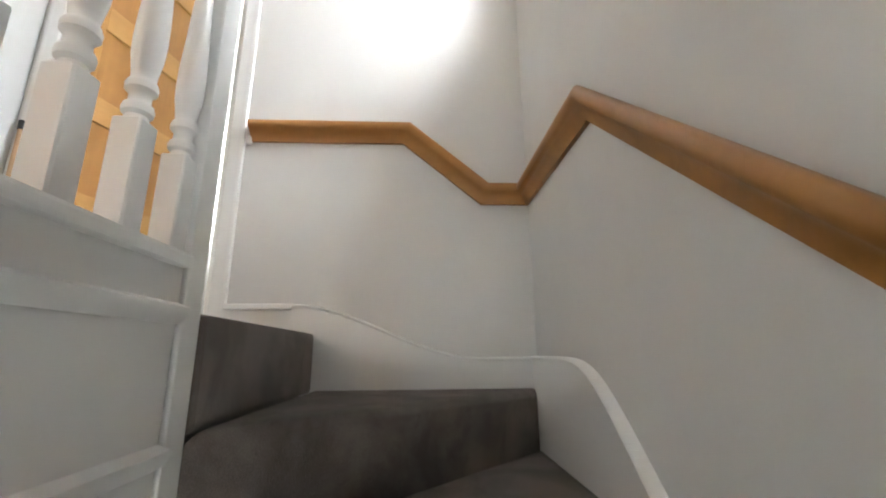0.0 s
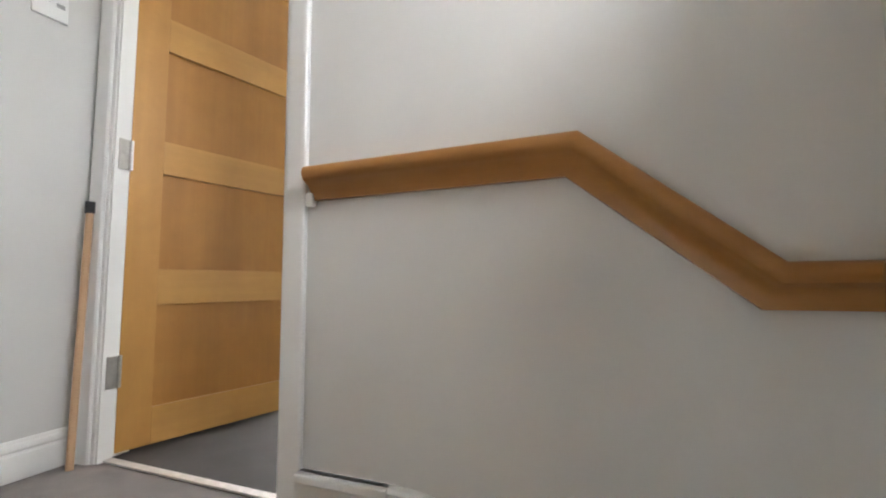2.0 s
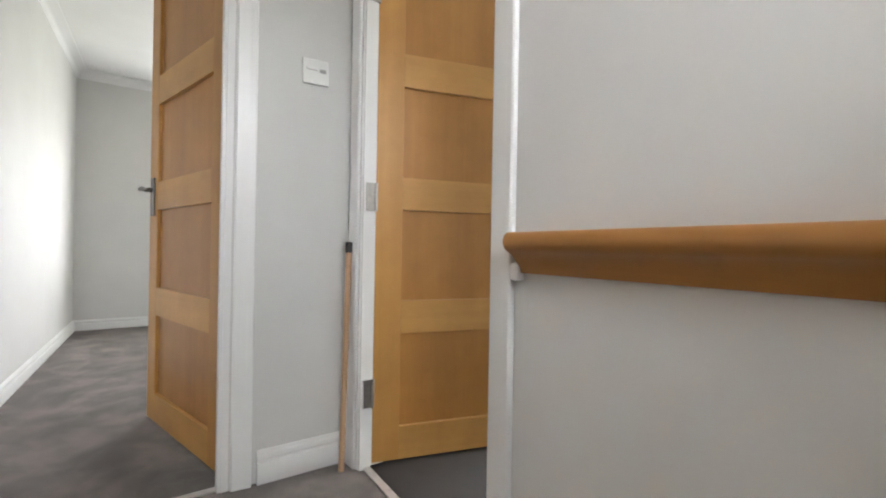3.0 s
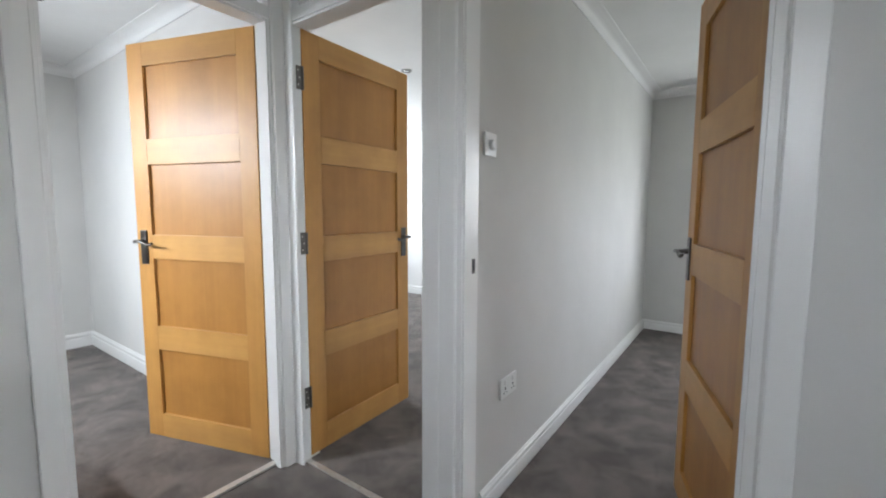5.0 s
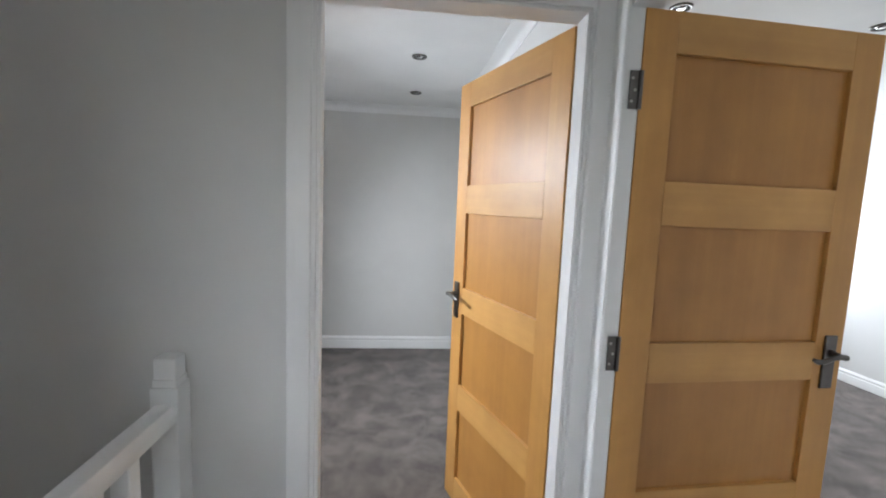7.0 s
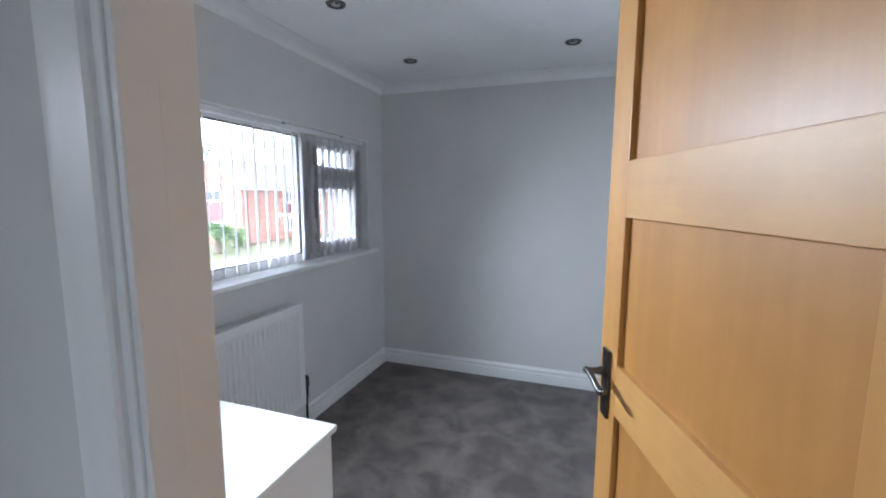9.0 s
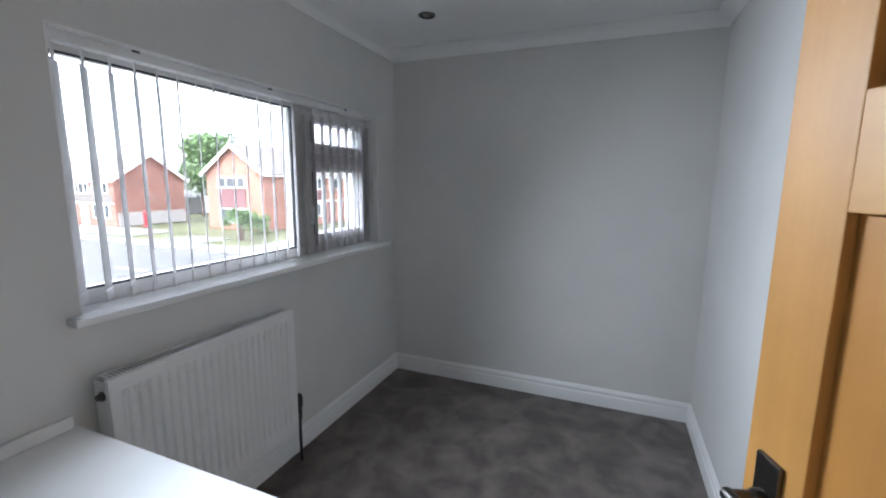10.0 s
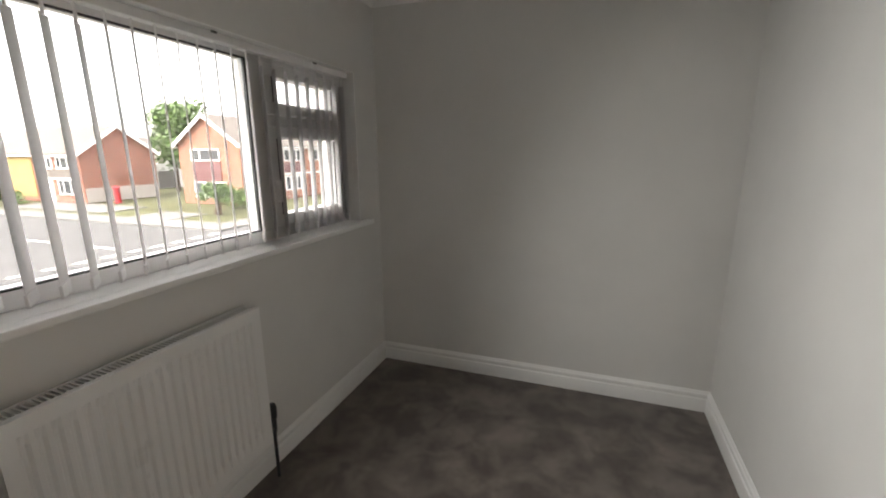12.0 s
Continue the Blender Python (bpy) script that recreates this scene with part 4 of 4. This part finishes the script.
def gable_house(name, m, w, length, eave, ridge, brick, label, openings=()):
    """Local: gable at y = 0 facing -y, ridge along +y, ground at z = 0. openings: part name, wall (g gable, s the +x side), from, to, bottom, top, material."""
    hs = empty(name, m, label, "house")
    bm = bmesh.new()
    ring = [(-w / 2, 0), (w / 2, 0), (w / 2, eave), (0, ridge), (-w / 2, eave)]
    a = [bm.verts.new((x, 0, z)) for x, z in ring]
    b = [bm.verts.new((x, length, z)) for x, z in ring]
    bm.faces.new(a)
    bm.faces.new(b[::-1])
    for i in range(5):
        bm.faces.new((a[i], b[i], b[(i + 1) % 5], a[(i + 1) % 5]))
    part("wall", bm, brick, hs)
    for sg, nm in ((-1, "roof"), (1, "roof")):
        bm = bmesh.new()
        e = Vector((sg * (w / 2 + 0.35), 0, eave - 0.35 * (ridge - eave) / (w / 2)))
        t = Vector((0, 0, ridge + 0.03))
        n = Vector((sg * (ridge - eave), 0, w / 2)).normalized() * 0.12
        vs = []
        for yy in (-0.3, length + 0.3):
            for p in (e, t, t + n, e + n):
                vs.append(bm.verts.new((p.x, yy, p.z)))
        for f in ((0, 1, 2, 3), (7, 6, 5, 4), (0, 4, 5, 1), (1, 5, 6, 2), (2, 6, 7, 3), (3, 7, 4, 0)):
            bm.faces.new([vs[i] for i in f])
        part(nm, bm, ROOF, hs)
        bm = bmesh.new()
        vs = []
        for yy in (-0.36, -0.30):
            for p in (e - n * 1.2, t - n * 1.2, t + n * 1.1, e + n * 1.1):
                vs.append(bm.verts.new((p.x, yy, p.z)))
        for f in ((0, 1, 2, 3), (7, 6, 5, 4), (0, 4, 5, 1), (1, 5, 6, 2), (2, 6, 7, 3), (3, 7, 4, 0)):
            bm.faces.new([vs[i] for i in f])
        part("bargeboard", bm, UPVC, hs)
        part("gutter", boxes((sg * (w / 2 + 0.30) - 0.06, sg * (w / 2 + 0.30) + 0.06, -0.3, length + 0.3, e.z - 0.10, e.z + 0.02)), UPVC, hs)
    for nm, wl, p0, p1, lo, hi, mt in openings:
        def bx(q0, q1, r0, r1, d0, d1):
            if wl == "g":
                return (q0, q1, -d1, -d0, r0, r1)
            if wl == "w":
                return (-w / 2 - d1, -w / 2 - d0, q0, q1, r0, r1)
            return (w / 2 + d0, w / 2 + d1, q0, q1, r0, r1)
        if nm == "window":
            wd = part("window", boxes(bx(p0, p1, lo, lo + 0.09, 0, 0.10), bx(p0, p1, hi - 0.09, hi, 0, 0.08), bx(p0, p0 + 0.09, lo + 0.09, hi - 0.09, 0, 0.08),
                                      bx(p1 - 0.09, p1, lo + 0.09, hi - 0.09, 0, 0.08), bx(p0 + (p1 - p0) * 0.3, p0 + (p1 - p0) * 0.3 + 0.09, lo + 0.09, hi - 0.09, 0, 0.08),
                                      bx(p0 + (p1 - p0) * 0.7, p0 + (p1 - p0) * 0.7 + 0.09, lo + 0.09, hi - 0.09, 0, 0.08)), UPVC, hs)
            part("pane", boxes(bx(p0 + 0.05, p1 - 0.05, lo + 0.05, hi - 0.05, 0.01, 0.04)), mt, wd)
        else:
            part(nm, boxes(bx(p0, p1, lo, hi, 0.005, 0.06 if nm != "porch" else 1.3)), mt, hs)
    return hs


# terrace across the junction: its brick gable end looks east
gable_house("terraced_house", pose(-41.5, 27.4, GZ, 0, 0, 90), 6.6, 11.5, 4.3, 6.55, RED_BRICK, "red brick end-of-terrace house with a grey tiled roof",
            [("render_band", "g", -3.2, 3.2, 0.02, 1.25, RENDER_PALE),
             ("window", "w", 0.8, 3.0, 2.9, 3.9, WINDOWDARK), ("window", "w", 3.6, 5.6, 2.9, 3.9, WINDOWDARK), ("window", "w", 0.8, 3.2, 0.7, 2.0, WINDOWDARK),
             ("tile_hanging", "w", 0.2, 5.9, 2.15, 2.85, ROOF), ("yellow_front", "w", 6.4, 11.2, 0.4, 4.0, YELLOW), ("door", "w", 4.0, 5.0, 0.05, 2.0, UPVC),
             ("canopy", "w", 0.2, 5.9, 2.02, 2.14, UPVC)])
gable_house("detached_house", pose(-30.45, 27.1, GZ, 0, 0, 0), 6.5, 16, 4.9, 7.1, ORANGE_BRICK, "orange-red brick house with white bargeboards",
            [("window", "g", -1.9, 1.2, 3.55, 4.5, WINDOWDARK), ("panel", "g", -1.9, 1.2, 1.9, 3.5, MAROON), ("window", "g", -1.9, 1.6, 0.55, 1.85, WINDOWDARK),
             ("window", "s", 5.0, 7.4, 3.4, 4.5, WINDOWDARK), ("window", "s", 8.6, 10.6, 3.4, 4.5, WINDOWDARK), ("panel", "s", 5.0, 7.4, 2.4, 3.3, MAROON),
             ("canopy", "s", 4.0, 11.0, 2.2, 2.35, UPVC), ("window", "s", 5.0, 7.2, 0.8, 2.1, WINDOWDARK), ("door", "s", 8.4, 9.4, 0.05, 2.1, MAROON)])
gable_house("far_house", pose(-64, 21.0, GZ, 0, 0, 60), 7.0, 12, 4.6, 7.0, ORANGE_BRICK, "distant orange brick house with a grey roof",
            [("window", "g", -2, 0, 3.2, 4.2, WINDOWDARK), ("window", "g", -2, 2, 0.8, 2.0, WINDOWDARK)])
gable_house("white_garage", pose(-50, 39.5, GZ, 0, 0, 90), 7.0, 5, 2.6, 3.6, UPVC, "low white rendered garage between the houses", [("garage_door", "g", -2.4, 0.2, 0.05, 2.1, PAVING)])
gable_house("background_terrace", pose(-78, 52, GZ, 0, 0, 40), 8, 26, 4.8, 7.2, RENDER_PALE, "pale distant terrace beyond the junction", [("window", "w", 3, 6, 3, 4, WINDOWDARK)])

pb = empty("post_box", pose(-39.2, 25.2, GZ), "red cast-iron pillar post box on the pavement", "post box")
smooth(part("pillar", lathe(bmesh.new(), [(0.27, 0), (0.27, 0.12), (0.23, 0.16), (0.23, 1.25)], 20), POSTRED, pb), 40)
smooth(part("cap", lathe(bmesh.new(), [(0.27, 1.25), (0.28, 1.32), (0.2, 1.42), (0.03, 1.47)], 20), POSTRED, pb), 40)
part("slot", boxes((0.20, 0.245, -0.10, 0.10, 1.08, 1.14)), BLACK, pb)


def foliage(bm, centre, radii, count, size, rng):
    """Leaf clumps: many small tilted quads scattered through an uneven crown."""
    c = Vector(centre)
    lobes = [(Vector((rng.uniform(-0.6, 0.6) * radii[0], rng.uniform(-0.6, 0.6) * radii[1], rng.uniform(-0.6, 0.7) * radii[2])), rng.uniform(0.35, 0.62)) for _ in range(14)]
    for _ in range(count):
        off, s = rng.choice(lobes)
        d = Vector((rng.gauss(0, 1), rng.gauss(0, 1), rng.gauss(0, 1))).normalized() * (rng.random() ** 0.4)
        p = c + off + Vector((d.x * radii[0] * s, d.y * radii[1] * s, d.z * radii[2] * s))
        n = Vector((rng.gauss(0, 1), rng.gauss(0, 1), rng.gauss(0.6, 1))).normalized()
        u = n.orthogonal().normalized() * size * rng.uniform(0.6, 1.3)
        v = n.cross(u) * rng.uniform(0.5, 0.9)
        vs = [bm.verts.new(p + q) for q in (-u, -v * 0.8 + u * 0.1, u, v)]
        bm.faces.new(vs)
    return bm


def tree(name, base, height, radii, count, size, seed, label):
    rng = random.Random(seed)
    tr = empty(name, pose(*base), label, "tree")
    bm = tube(bmesh.new(), [(0, 0, 0), (0.05, 0.02, height * 0.25), (-0.05, 0.05, height * 0.5), (0.02, 0, height * 0.8)], [0.26, 0.2, 0.14, 0.05], 10)
    for k in range(7):
        a = k * 0.9 + rng.uniform(-0.2, 0.2)
        z = height * (0.3 + 0.06 * k)
        tube(bm, [(0, 0, z), (math.cos(a) * radii[0] * 0.4, math.sin(a) * radii[1] * 0.4, z + height * 0.12),
                  (math.cos(a) * radii[0] * 0.75, math.sin(a) * radii[1] * 0.75, z + height * 0.2)], [0.08, 0.05, 0.02], 6)
    part("trunk", bm, BARK, tr)
    part("crown", foliage(bmesh.new(), (0, 0, height * 0.66), radii, count, size, rng), LEAF, tr)
    return tr


tree("street_tree", (-45.3, 35.8, GZ), 9.3, (3.6, 3.6, 3.4), 5200, 0.24, 3, "broad green deciduous tree between the houses")
tree("garden_tree", (-25.2, 22.6, GZ), 2.3, (1.3, 1.3, 0.8), 1500, 0.10, 8, "small light-green garden tree on the verge")


def shrub(name, base, radii, count, size, seed, label):
    rng = random.Random(seed)
    sh = empty(name, pose(*base), label, "shrub")
    bm = bmesh.new()
    for k in range(6):
        a = k * 1.05
        tube(bm, [(0, 0, 0), (math.cos(a) * radii[0] * 0.3, math.sin(a) * radii[1] * 0.3, radii[2]), (math.cos(a) * radii[0] * 0.6, math.sin(a) * radii[1] * 0.6, radii[2] * 1.5)], [0.04, 0.03, 0.01], 6)
    part("stems", bm, BARK, sh)
    part("leaves", foliage(bmesh.new(), (0, 0, radii[2]), radii, count, size, rng), LEAF, sh)
    return sh


shrub("hedge_shrub", (-26.6, 25.6, GZ), (1.4, 0.9, 0.8), 1300, 0.10, 5, "low green shrub in front of the brick house")
shrub("front_shrub", (-48.0, 21.8, GZ), (2.6, 0.8, 0.6), 1200, 0.12, 6, "low green hedge along the terrace front")
shrub("near_shrub", (-12.8, 4.6, GZ), (1.0, 1.0, 1.0), 1800, 0.07, 9, "bright green leafy shrub by the road")
